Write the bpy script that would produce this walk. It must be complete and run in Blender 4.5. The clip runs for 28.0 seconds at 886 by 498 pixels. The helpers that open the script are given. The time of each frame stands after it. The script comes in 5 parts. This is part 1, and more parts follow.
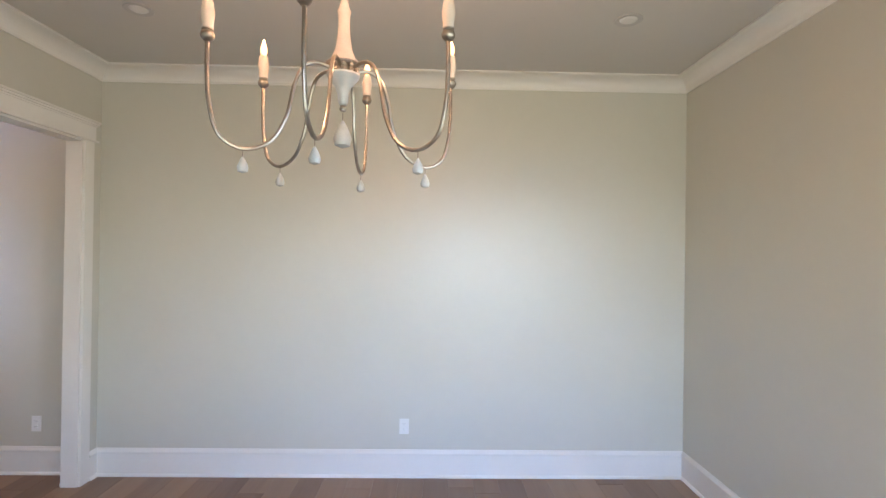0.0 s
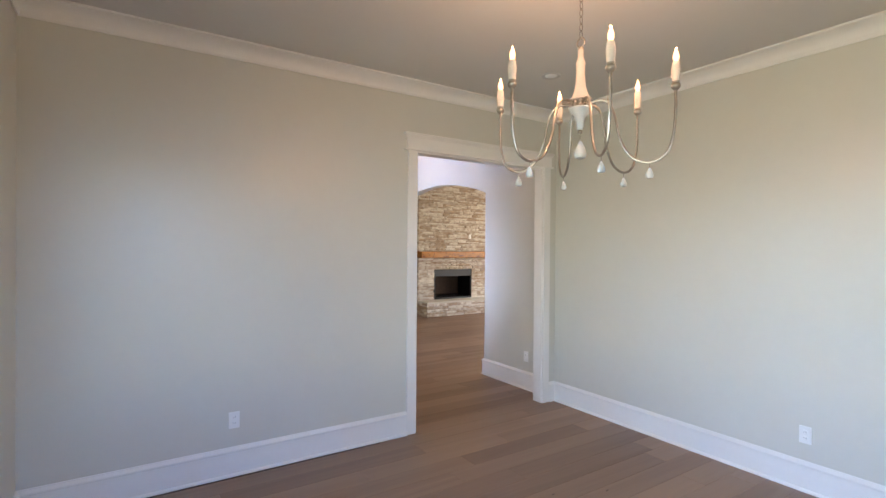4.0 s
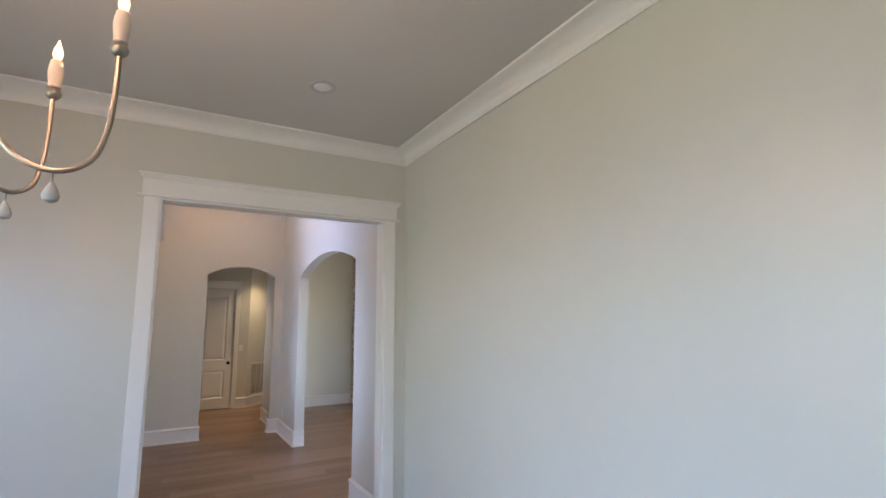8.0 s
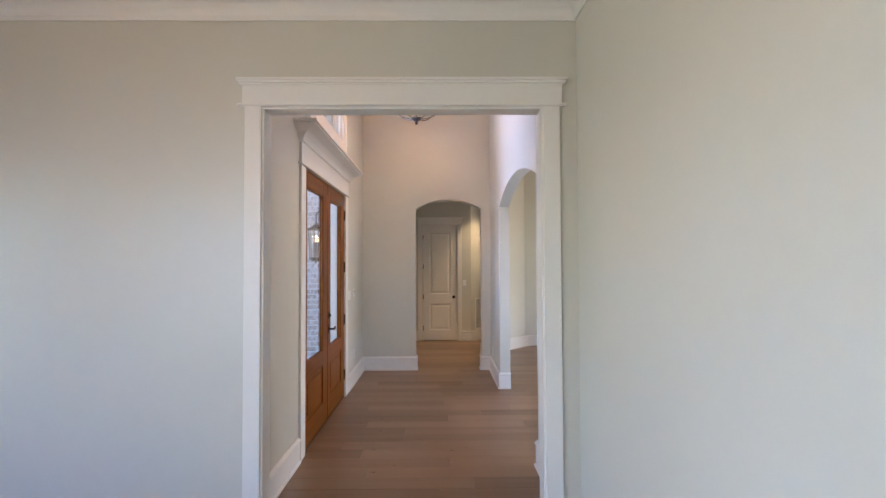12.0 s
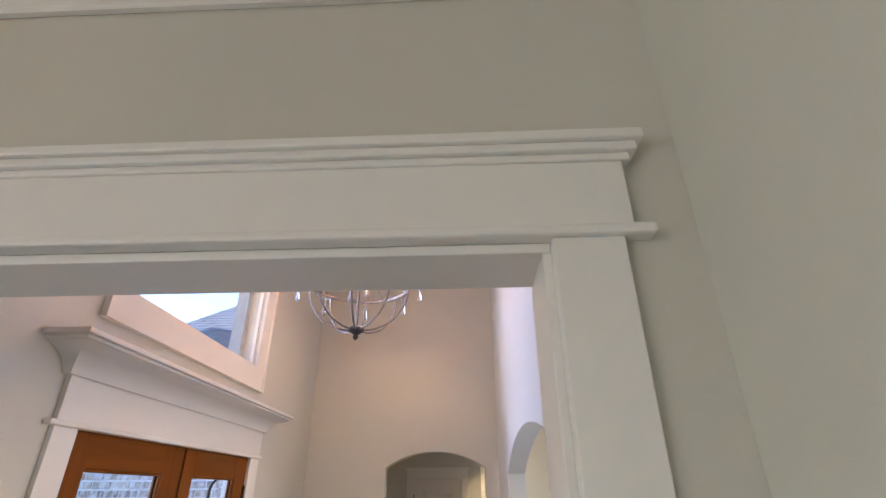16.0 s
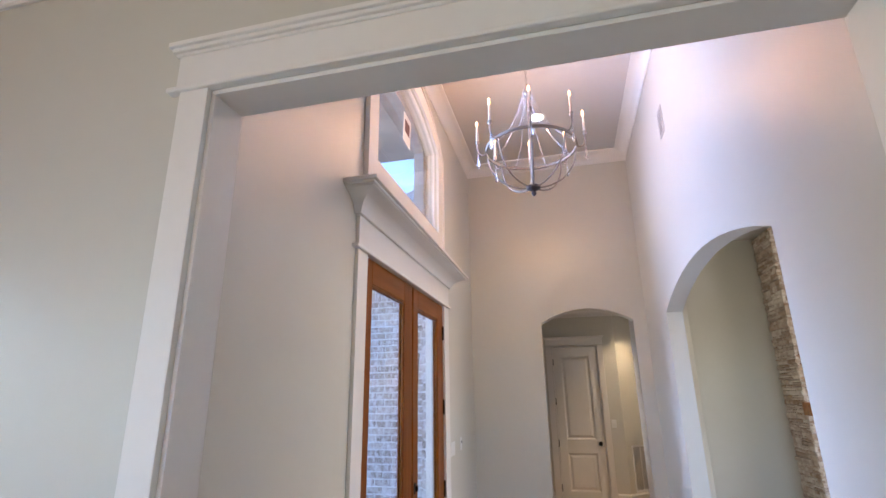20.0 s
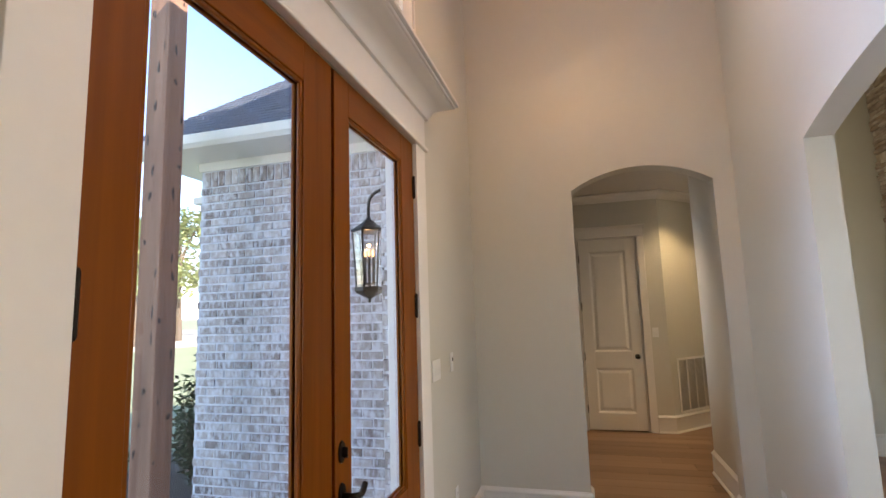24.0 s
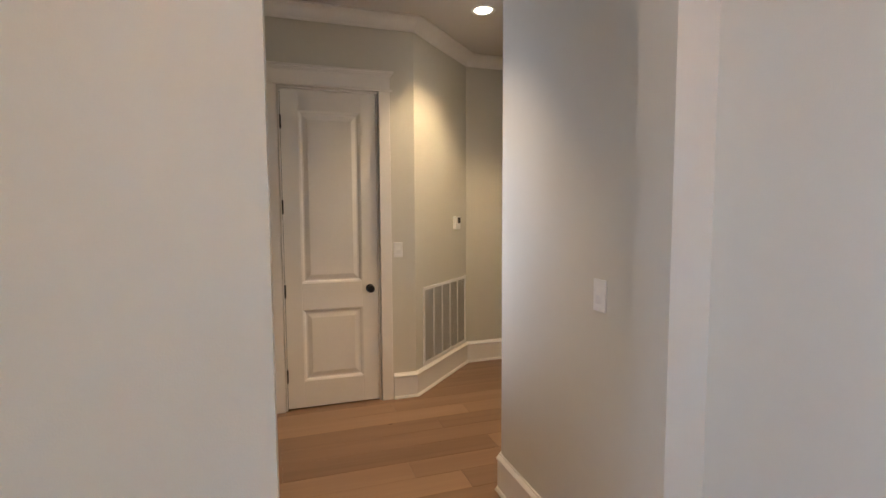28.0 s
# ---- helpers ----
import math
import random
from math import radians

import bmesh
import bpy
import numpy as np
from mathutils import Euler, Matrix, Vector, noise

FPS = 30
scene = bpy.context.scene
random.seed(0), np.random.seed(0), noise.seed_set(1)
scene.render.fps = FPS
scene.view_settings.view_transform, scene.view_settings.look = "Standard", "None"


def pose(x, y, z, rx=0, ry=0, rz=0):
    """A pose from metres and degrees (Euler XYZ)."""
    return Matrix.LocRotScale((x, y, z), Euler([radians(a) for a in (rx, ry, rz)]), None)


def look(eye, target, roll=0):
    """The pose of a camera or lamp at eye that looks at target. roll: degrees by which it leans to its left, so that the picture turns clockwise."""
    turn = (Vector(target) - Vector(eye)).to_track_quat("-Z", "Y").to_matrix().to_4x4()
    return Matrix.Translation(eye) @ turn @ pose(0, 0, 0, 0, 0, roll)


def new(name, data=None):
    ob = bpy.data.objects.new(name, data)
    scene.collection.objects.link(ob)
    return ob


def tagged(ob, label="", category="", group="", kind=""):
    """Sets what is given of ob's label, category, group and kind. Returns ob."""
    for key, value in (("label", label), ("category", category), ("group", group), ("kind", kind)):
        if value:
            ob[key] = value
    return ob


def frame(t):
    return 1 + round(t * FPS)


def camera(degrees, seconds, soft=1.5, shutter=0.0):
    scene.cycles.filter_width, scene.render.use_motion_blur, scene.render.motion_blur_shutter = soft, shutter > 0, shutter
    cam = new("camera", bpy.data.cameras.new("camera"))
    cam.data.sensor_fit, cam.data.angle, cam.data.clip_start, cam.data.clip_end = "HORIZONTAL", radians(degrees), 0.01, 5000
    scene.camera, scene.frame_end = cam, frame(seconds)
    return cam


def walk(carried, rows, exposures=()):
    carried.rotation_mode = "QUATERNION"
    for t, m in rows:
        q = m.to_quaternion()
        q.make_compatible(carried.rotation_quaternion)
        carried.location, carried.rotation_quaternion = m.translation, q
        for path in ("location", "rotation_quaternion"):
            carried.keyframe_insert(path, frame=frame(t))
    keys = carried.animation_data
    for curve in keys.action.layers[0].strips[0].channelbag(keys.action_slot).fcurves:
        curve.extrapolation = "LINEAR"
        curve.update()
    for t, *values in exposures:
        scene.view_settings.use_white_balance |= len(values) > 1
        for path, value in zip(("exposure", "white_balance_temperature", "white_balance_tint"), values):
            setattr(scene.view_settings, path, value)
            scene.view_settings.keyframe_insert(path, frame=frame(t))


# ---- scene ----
cam = camera(84.7, 28.0)
EXPOSURES = [(0, 2.3, 6600, 19), (1, 2.3, 6600, 19), (2, 2.26, 6250, 18), (5, 2.41, 6650, 17), (6, 2.21, 6350, 18), (7, 2.18, 6000, 17), (9, 2.31, 5950, 17), (11, 2.47, 6100, 17), (14, 2.27, 6000, 20), (15, 2.2, 5950, 17), (16, 2.33, 6000, 18), (20, 2.43, 5800, 18), (22.5, 2.15, 5800, 17), (23, 2.08, 5700, 17), (24, 2.23, 6800, 15), (24.5, 2.38, 7000, 14), (25, 2.40, 7900, 12), (26, 2.5, 8000, 10), (27, 2.57, 6900, 18), (28, 2.85, 6150, 17)]
PATH = [
    (0, (0.634, 0.331, 1.761), (0.673, 2.331, 1.769), 0.8),
    (0.5, (0.843, 0.425, 1.774), (0.523, 2.399, 1.82), 0.7),
    (1, (1.117, 0.436, 1.79), (0.48, 2.331, 1.858), 0.9),
    (1.5, (1.277, 0.321, 1.776), (0.351, 2.092, 1.856), 0.7),
    (2, (1.396, 0.161, 1.738), (0.2, 1.763, 1.815), 0.7),
    (2.5, (1.575, 0.119, 1.697), (0.153, 1.525, 1.752), 0.5),
    (4.5, (1.874, 0.203, 1.686), (0.194, 1.288, 1.668), 0.5),
    (5, (1.876, 0.434, 1.768), (0.269, 1.623, 1.818), 0.6),
    (5.5, (1.828, 0.685, 1.786), (0.328, 2.0, 1.926), 0.5),
    (6, (1.827, 1.075, 1.781), (0.449, 2.508, 1.995), 0.1),
    (6.5, (1.811, 1.407, 1.751), (0.494, 2.886, 2.026), -0.1),
    (7, (1.704, 1.782, 1.73), (0.331, 3.208, 2.018), -0.3),
    (7.5, (1.651, 2.144, 1.755), (0.123, 3.401, 2.042), -0.6),
    (8, (1.668, 2.429, 1.716), (-0.05, 3.409, 2.017), -0.4),
    (8.5, (1.597, 2.671, 1.68), (-0.267, 3.333, 1.974), -0.6),
    (9, (1.578, 2.988, 1.653), (-0.366, 3.365, 1.932), -0.3),
    (9.5, (1.53, 3.175, 1.652), (-0.445, 3.358, 1.912), -0.4),
    (10, (1.342, 3.277, 1.712), (-0.644, 3.352, 1.938), -0.4),
    (10.5, (1.26, 3.369, 1.691), (-0.732, 3.394, 1.863), -0.4),
    (11, (1.263, 3.387, 1.597), (-0.734, 3.394, 1.697), -0.2),
    (11.5, (1.137, 3.345, 1.616), (-0.862, 3.352, 1.65), -0.3),
    (13.5, (-0.622, 3.398, 1.849), (-2.594, 3.534, 2.156), -0.0),
    (14, (-0.898, 3.541, 1.922), (-2.834, 3.71, 2.392), 0.0),
    (14.5, (-1.208, 3.719, 2.087), (-3.067, 3.849, 2.814), -0.1),
    (15, (-1.284, 3.795, 2.156), (-3.108, 3.86, 2.974), -0.3),
    (15.5, (-1.333, 3.816, 2.199), (-3.133, 3.806, 3.071), -0.3),
    (16, (-1.369, 3.82, 2.248), (-3.153, 3.744, 3.15), -0.2),
    (16.5, (-1.383, 3.826, 2.244), (-3.159, 3.713, 3.157), -0.3),
    (17, (-1.339, 3.794, 2.17), (-3.11, 3.666, 3.092), -0.4),
    (17.5, (-1.22, 3.747, 2.063), (-2.99, 3.618, 2.987), -0.6),
    (18, (-1.056, 3.639, 1.933), (-2.833, 3.501, 2.842), -0.8),
    (18.5, (-0.864, 3.495, 1.831), (-2.662, 3.327, 2.691), -0.7),
    (19, (-0.69, 3.412, 1.795), (-2.521, 3.194, 2.569), -0.9),
    (19.5, (-0.679, 3.363, 1.753), (-2.538, 3.047, 2.419), -0.8),
    (20, (-0.956, 3.254, 1.726), (-2.818, 2.795, 2.295), -0.8),
    (20.5, (-1.312, 3.246, 1.755), (-3.13, 2.598, 2.28), -0.9),
    (22.5, (-2.467, 3.194, 1.864), (-4.045, 2.157, 2.522), -1.2),
    (23, (-2.57, 3.136, 1.761), (-4.237, 2.206, 2.358), -1.5),
    (23.5, (-2.673, 3.072, 1.67), (-4.472, 2.317, 2.113), -1.6),
    (24, (-2.852, 3.004, 1.579), (-4.764, 2.474, 1.831), -1.8),
    (24.5, (-3.096, 2.926, 1.529), (-5.073, 2.632, 1.593), -1.9),
    (25, (-3.384, 2.771, 1.538), (-5.38, 2.687, 1.46), -1.6),
    (25.5, (-3.711, 2.716, 1.545), (-5.702, 2.838, 1.393), -1.3),
    (26, (-4.07, 2.702, 1.529), (-6.04, 2.999, 1.357), -1.3),
    (26.5, (-4.503, 2.697, 1.472), (-6.448, 3.136, 1.312), -0.9),
    (27, (-4.876, 2.816, 1.483), (-6.796, 3.35, 1.309), -0.6),
    (27.5, (-5.31, 2.886, 1.491), (-7.212, 3.484, 1.328), -0.2),
    (28, (-5.74, 3.017, 1.528), (-7.634, 3.639, 1.376), -0.3),
]
walk(cam, [(t, look(eye, target, roll)) for t, eye, target, roll in PATH],
     exposures=EXPOSURES)

# ---- world, sun and large lights ----
world = bpy.data.worlds.new("sky")
scene.world = world
world.use_nodes = True
wn = world.node_tree
sky = wn.nodes.new("ShaderNodeTexSky")
sky.sky_type, sky.sun_disc, sky.dust_density = "NISHITA", False, 0.1
sky.ozone_density = 3.0
SUN_FROM = Vector((0.22, 0.78, 0.60)).normalized()
sky.sun_elevation = math.asin(SUN_FROM.z)
sky.sun_rotation = math.atan2(SUN_FROM.x, SUN_FROM.y)
wn.links.new(sky.outputs[0], wn.nodes["Background"].inputs[0])
wn.nodes["Background"].inputs[1].default_value = 0.15


def lamp(name, kind, m, energy, color, size=0.0, **more):
    data = bpy.data.lights.new(name, kind)
    data.energy, data.color = energy, color
    if kind == "AREA":
        data.shape, data.size, data.size_y = "RECTANGLE", more["sx"], more["sy"]
        data.spread = radians(more.get("spread", 180))
    elif kind == "SUN":
        data.angle = size
    else:
        data.shadow_soft_size = size
    if kind == "SPOT":
        data.spot_size, data.spot_blend = radians(more["cone"]), 0.6
    ob = new(name, data)
    ob.matrix_world = m
    return ob


lamp("sun", "SUN", look(SUN_FROM * 40, (0, 0, 0)), 3.8, (1.0, 0.93, 0.82), radians(0.53))
DAY, WARM = (1.0, 0.80, 0.61), (1.0, 0.55, 0.28)
# daylight standing in the window openings
for nm, eye, aim, low, blue, pale, cone, tint in (
        ("dining_window", (-1.00, -0.40, 1.55), (-1.3, 4.0), (-0.6, 4.0, -0.4), 0.4, 0.6, 100, (0.86, 1.0, 0.82)),
        ("dining_window", (0.92, -0.40, 1.55), (0.85, 4.0), (0.6, 4.0, -0.4), 2.4, 2.3, 110, (0.86, 1.0, 0.82)),
        ("dining_window", (2.05, -0.40, 1.55), (2.0, 4.0), (1.4, 4.0, -0.4), 2.0, 1.9, 110, (0.86, 1.0, 0.82)),
        ("dining_side_window", (2.66, 0.62, 1.55), (-2.5, 4.1), (-1.94, 1.2, -0.1), 1.9, 0.7, 56, (0.74, 0.90, 0.92))):
    lamp(nm + "_sky_light", "AREA", look((eye[0], eye[1], 1.95), low), blue, (0.21, 0.46, 1.0), sx=0.85, sy=0.8, spread=74)
    lamp(nm + "_horizon_light", "AREA", look(eye, (*aim, 1.6)), pale, tint, sx=0.8, sy=1.3, spread=cone)
# the sky in the glass of the entrance and its transom, at the front of the porch, and in the living room windows
lamp("transom_sky_light", "AREA", look((-4.36, 2.163, 3.62), (-4.36, 4.1, 3.62)), 4.5, (0.41, 0.58, 1.0), sx=1.35, sy=0.8, spread=96)
for xa in (-4.83, -3.91):
    lamp("door_sky_light", "AREA", look((xa, 2.166, 1.40), (xa, 4.1, 1.40)), 2.7, (0.50, 0.64, 1.0), sx=0.5, sy=1.2, spread=76)
lamp("porch_sky_light", "AREA", look((-2.75, -0.15, 1.9), (-5.8, 4.1, 1.3)), 14, (0.66, 0.80, 1.0), sx=0.9, sy=2.6)
# unseen doorway and lamp, both added to brighten the hall's north wall
lamp("hall_wall_fill_light", "AREA", look((-8.72, 2.216, 1.25), (-8.40, 4.1, 1.75)), 1.0, (0.74, 0.84, 1.0), sx=0.7, sy=1.6, spread=56)
lamp("living_window_light", "AREA", look((-5.2, 10.4, 1.6), (-7.4, 5.0, 1.0)), 32, DAY, sx=4.0, sy=2.2)

# ---- materials ----


def mat(name, base, rough=0.5, metal=0.0, vary=0.06, scale=3.0, bump=0.0, bump_scale=120.0, spread=0.0, coat=0.0, island=False):
    """Paint, stone or metal: a base colour with a broad and a fine variation, roughness and fine relief."""
    m = bpy.data.materials.new(name)
    m.use_nodes = True
    nt = m.node_tree
    b = nt.nodes["Principled BSDF"]
    b.inputs["Metallic"].default_value = metal
    b.inputs["Coat Weight"].default_value = coat
    tc = nt.nodes.new("ShaderNodeTexCoord")
    n1 = nt.nodes.new("ShaderNodeTexNoise")
    n1.inputs["Scale"].default_value, n1.inputs["Detail"].default_value = scale, 4
    n2 = nt.nodes.new("ShaderNodeTexNoise")
    n2.inputs["Scale"].default_value, n2.inputs["Detail"].default_value = scale * 14, 3
    mix = nt.nodes.new("ShaderNodeMath")
    mix.operation = "MULTIPLY_ADD"
    mix.inputs[1].default_value = 0.4
    nt.links.new(tc.outputs["Object"], n1.inputs[0])
    nt.links.new(tc.outputs["Object"], n2.inputs[0])
    nt.links.new(n2.outputs[0], mix.inputs[0])
    nt.links.new(n1.outputs[0], mix.inputs[2])
    last = mix.outputs[0]
    if spread:
        src = nt.nodes.new("ShaderNodeNewGeometry" if island else "ShaderNodeObjectInfo")
        add = nt.nodes.new("ShaderNodeMath")
        add.operation = "MULTIPLY_ADD"
        add.inputs[1].default_value = spread
        nt.links.new(src.outputs["Random Per Island" if island else "Random"], add.inputs[0])
        nt.links.new(last, add.inputs[2])
        last = add.outputs[0]
    ramp = nt.nodes.new("ShaderNodeMapRange")
    ramp.inputs["From Min"].default_value, ramp.inputs["From Max"].default_value = 0.4, 1.0 + spread
    ramp.inputs["To Min"].default_value, ramp.inputs["To Max"].default_value = 1 - vary - spread * 0.35, 1 + vary + spread * 0.35
    nt.links.new(last, ramp.inputs[0])
    sc = nt.nodes.new("ShaderNodeVectorMath")
    sc.operation = "SCALE"
    sc.inputs[0].default_value = base
    nt.links.new(ramp.outputs[0], sc.inputs["Scale"])
    nt.links.new(sc.outputs[0], b.inputs["Base Color"])
    rr = nt.nodes.new("ShaderNodeMapRange")
    rr.inputs["To Min"].default_value, rr.inputs["To Max"].default_value = max(0.02, rough - 0.06), rough + 0.06
    nt.links.new(n1.outputs[0], rr.inputs[0])
    nt.links.new(rr.outputs[0], b.inputs["Roughness"])
    if bump:
        n3 = nt.nodes.new("ShaderNodeTexNoise")
        n3.inputs["Scale"].default_value, n3.inputs["Detail"].default_value = bump_scale, 3
        nt.links.new(tc.outputs["Object"], n3.inputs[0])
        bp = nt.nodes.new("ShaderNodeBump")
        bp.inputs["Strength"].default_value, bp.inputs["Distance"].default_value = bump, 0.004
        nt.links.new(n3.outputs[0], bp.inputs["Height"])
        nt.links.new(bp.outputs[0], b.inputs["Normal"])
    return m


def wood(name, dark, light, axis, rough=0.4, ring=26.0, coat=0.0, knots=0.0, spread=0.5):
    """Boards with grain along an axis: long streaks, fine pores and, if asked, knots; each board its own tone."""
    m = bpy.data.materials.new(name)
    m.use_nodes = True
    nt = m.node_tree
    b = nt.nodes["Principled BSDF"]
    tc = nt.nodes.new("ShaderNodeTexCoord")
    info = nt.nodes.new("ShaderNodeObjectInfo")
    jump = nt.nodes.new("ShaderNodeVectorMath")
    jump.operation = "SCALE"
    jump.inputs[0].default_value = (17.0, 9.0, 5.0)
    nt.links.new(info.outputs["Random"], jump.inputs["Scale"])
    off = nt.nodes.new("ShaderNodeVectorMath")
    nt.links.new(tc.outputs["Object"], off.inputs[0])
    nt.links.new(jump.outputs[0], off.inputs[1])
    mp = nt.nodes.new("ShaderNodeMapping")
    s = [ring, ring, ring]
    s["xyz".index(axis)] = ring * 0.045
    mp.inputs["Scale"].default_value = s
    nt.links.new(off.outputs[0], mp.inputs[0])
    n1 = nt.nodes.new("ShaderNodeTexNoise")
    n1.inputs["Scale"].default_value, n1.inputs["Detail"].default_value, n1.inputs["Distortion"].default_value = 1.0, 6, 0.8
    nt.links.new(mp.outputs[0], n1.inputs[0])
    mp2 = nt.nodes.new("ShaderNodeMapping")
    s2 = [ring * 8] * 3
    s2["xyz".index(axis)] = ring * 0.3
    mp2.inputs["Scale"].default_value = s2
    nt.links.new(off.outputs[0], mp2.inputs[0])
    n2 = nt.nodes.new("ShaderNodeTexNoise")
    n2.inputs["Scale"].default_value, n2.inputs["Detail"].default_value = 1.0, 3
    nt.links.new(mp2.outputs[0], n2.inputs[0])
    a = nt.nodes.new("ShaderNodeMath")
    a.operation = "MULTIPLY_ADD"
    a.inputs[1].default_value = 0.35
    nt.links.new(n2.outputs[0], a.inputs[0])
    nt.links.new(n1.outputs[0], a.inputs[2])
    tone = nt.nodes.new("ShaderNodeMath")
    tone.operation = "MULTIPLY_ADD"
    tone.inputs[1].default_value = spread
    nt.links.new(info.outputs["Random"], tone.inputs[0])
    nt.links.new(a.outputs[0], tone.inputs[2])
    mr = nt.nodes.new("ShaderNodeMapRange")
    mr.inputs["From Min"].default_value, mr.inputs["From Max"].default_value = 0.42, 0.95 + spread
    nt.links.new(tone.outputs[0], mr.inputs[0])
    cm = nt.nodes.new("ShaderNodeMix")
    cm.data_type = "RGBA"
    cm.inputs["A"].default_value, cm.inputs["B"].default_value = (*dark, 1), (*light, 1)
    nt.links.new(mr.outputs[0], cm.inputs["Factor"])
    last = cm.outputs["Result"]
    if knots:
        vo = nt.nodes.new("ShaderNodeTexVoronoi")
        mp3 = nt.nodes.new("ShaderNodeMapping")
        s3 = [knots] * 3
        s3["xyz".index(axis)] = knots * 0.55
        mp3.inputs["Scale"].default_value = s3
        nt.links.new(off.outputs[0], mp3.inputs[0])
        nt.links.new(mp3.outputs[0], vo.inputs[0])
        kr = nt.nodes.new("ShaderNodeMapRange")
        kr.inputs["From Min"].default_value, kr.inputs["From Max"].default_value = 0.14, 0.36
        kr.inputs["To Min"].default_value, kr.inputs["To Max"].default_value = 0.22, 1.0
        nt.links.new(vo.outputs["Distance"], kr.inputs[0])
        km = nt.nodes.new("ShaderNodeVectorMath")
        km.operation = "SCALE"
        nt.links.new(last, km.inputs[0])
        nt.links.new(kr.outputs[0], km.inputs["Scale"])
        last = km.outputs[0]
    nt.links.new(last, b.inputs["Base Color"])
    rr = nt.nodes.new("ShaderNodeMapRange")
    rr.inputs["To Min"].default_value, rr.inputs["To Max"].default_value = rough + 0.08, rough - 0.06
    nt.links.new(n1.outputs[0], rr.inputs[0])
    nt.links.new(rr.outputs[0], b.inputs["Roughness"])
    b.inputs["Coat Weight"].default_value = coat
    b.inputs["Specular IOR Level"].default_value = 0.3
    bp = nt.nodes.new("ShaderNodeBump")
    bp.inputs["Strength"].default_value, bp.inputs["Distance"].default_value = 0.25, 0.002
    nt.links.new(a.outputs[0], bp.inputs["Height"])
    nt.links.new(bp.outputs[0], b.inputs["Normal"])
    return m


def stone_mat(name, tones, scale, rough=0.85, bump=0.6, wash=None, island=False):
    """Stone or brick: a tone for each piece, clouded within it, with relief and, if given, a pale wash smeared over."""
    m = bpy.data.materials.new(name)
    m.use_nodes = True
    nt = m.node_tree
    b = nt.nodes["Principled BSDF"]
    tc = nt.nodes.new("ShaderNodeTexCoord")
    src = nt.nodes.new("ShaderNodeNewGeometry" if island else "ShaderNodeObjectInfo")
    rnd = src.outputs["Random Per Island" if island else "Random"]
    jump = nt.nodes.new("ShaderNodeVectorMath")
    jump.operation = "SCALE"
    jump.inputs[0].default_value = (31.0, 13.0, 7.0)
    nt.links.new(rnd, jump.inputs["Scale"])
    off = nt.nodes.new("ShaderNodeVectorMath")
    nt.links.new(tc.outputs["Object"], off.inputs[0])
    nt.links.new(jump.outputs[0], off.inputs[1])
    n1 = nt.nodes.new("ShaderNodeTexNoise")
    n1.inputs["Scale"].default_value, n1.inputs["Detail"].default_value = scale, 5
    nt.links.new(off.outputs[0], n1.inputs[0])
    a = nt.nodes.new("ShaderNodeMath")
    a.operation = "MULTIPLY_ADD"
    a.inputs[1].default_value = 0.75
    nt.links.new(rnd, a.inputs[0])
    hf = nt.nodes.new("ShaderNodeMath")
    hf.operation = "MULTIPLY_ADD"
    hf.inputs[1].default_value, hf.inputs[2].default_value = 0.9, -0.32
    nt.links.new(n1.outputs[0], hf.inputs[0])
    nt.links.new(hf.outputs[0], a.inputs[2])
    cr = nt.nodes.new("ShaderNodeValToRGB")
    els = cr.color_ramp.elements
    for n, c in enumerate(tones):
        e = els[n] if n < 2 else els.new(0.5)
        e.color = (*c, 1)
    for n in range(len(tones)):
        els[n].position = n / (len(tones) - 1)
    for n, c in enumerate(tones):
        els[n].color = (*c, 1)
    nt.links.new(a.outputs[0], cr.inputs[0])
    last = cr.outputs[0]
    if wash:
        n4 = nt.nodes.new("ShaderNodeTexNoise")
        n4.inputs["Scale"].default_value, n4.inputs["Detail"].default_value = scale * 1.7, 3
        streak = nt.nodes.new("ShaderNodeMapping")
        streak.inputs["Scale"].default_value = (0.9, 0.9, 0.42)
        nt.links.new(off.outputs[0], streak.inputs[0])
        nt.links.new(streak.outputs[0], n4.inputs[0])
        wr = nt.nodes.new("ShaderNodeMapRange")
        wr.inputs["From Min"].default_value, wr.inputs["From Max"].default_value = 0.44, 0.66
        wr.inputs["To Max"].default_value = 0.82
        nt.links.new(n4.outputs[0], wr.inputs[0])
        wm = nt.nodes.new("ShaderNodeMix")
        wm.data_type = "RGBA"
        nt.links.new(wr.outputs[0], wm.inputs["Factor"])
        nt.links.new(last, wm.inputs["A"])
        wm.inputs["B"].default_value = (*wash, 1)
        last = wm.outputs["Result"]
    nt.links.new(last, b.inputs["Base Color"])
    b.inputs["Roughness"].default_value = rough
    n3 = nt.nodes.new("ShaderNodeTexNoise")
    n3.inputs["Scale"].default_value, n3.inputs["Detail"].default_value = scale * 3.5, 5
    nt.links.new(off.outputs[0], n3.inputs[0])
    bp = nt.nodes.new("ShaderNodeBump")
    bp.inputs["Strength"].default_value, bp.inputs["Distance"].default_value = bump, 0.01
    nt.links.new(n3.outputs[0], bp.inputs["Height"])
    nt.links.new(bp.outputs[0], b.inputs["Normal"])
    return m


def glow(name, color, strength):
    m = bpy.data.materials.new(name)
    m.use_nodes = True
    b = m.node_tree.nodes["Principled BSDF"]
    b.inputs["Base Color"].default_value = (*color, 1)
    b.inputs["Emission Color"].default_value = (*color, 1)
    b.inputs["Emission Strength"].default_value = strength
    return m


def clear(name, tint=(1, 1, 1), rough=0.0):
    m = bpy.data.materials.new(name)
    m.use_nodes = True
    b = m.node_tree.nodes["Principled BSDF"]
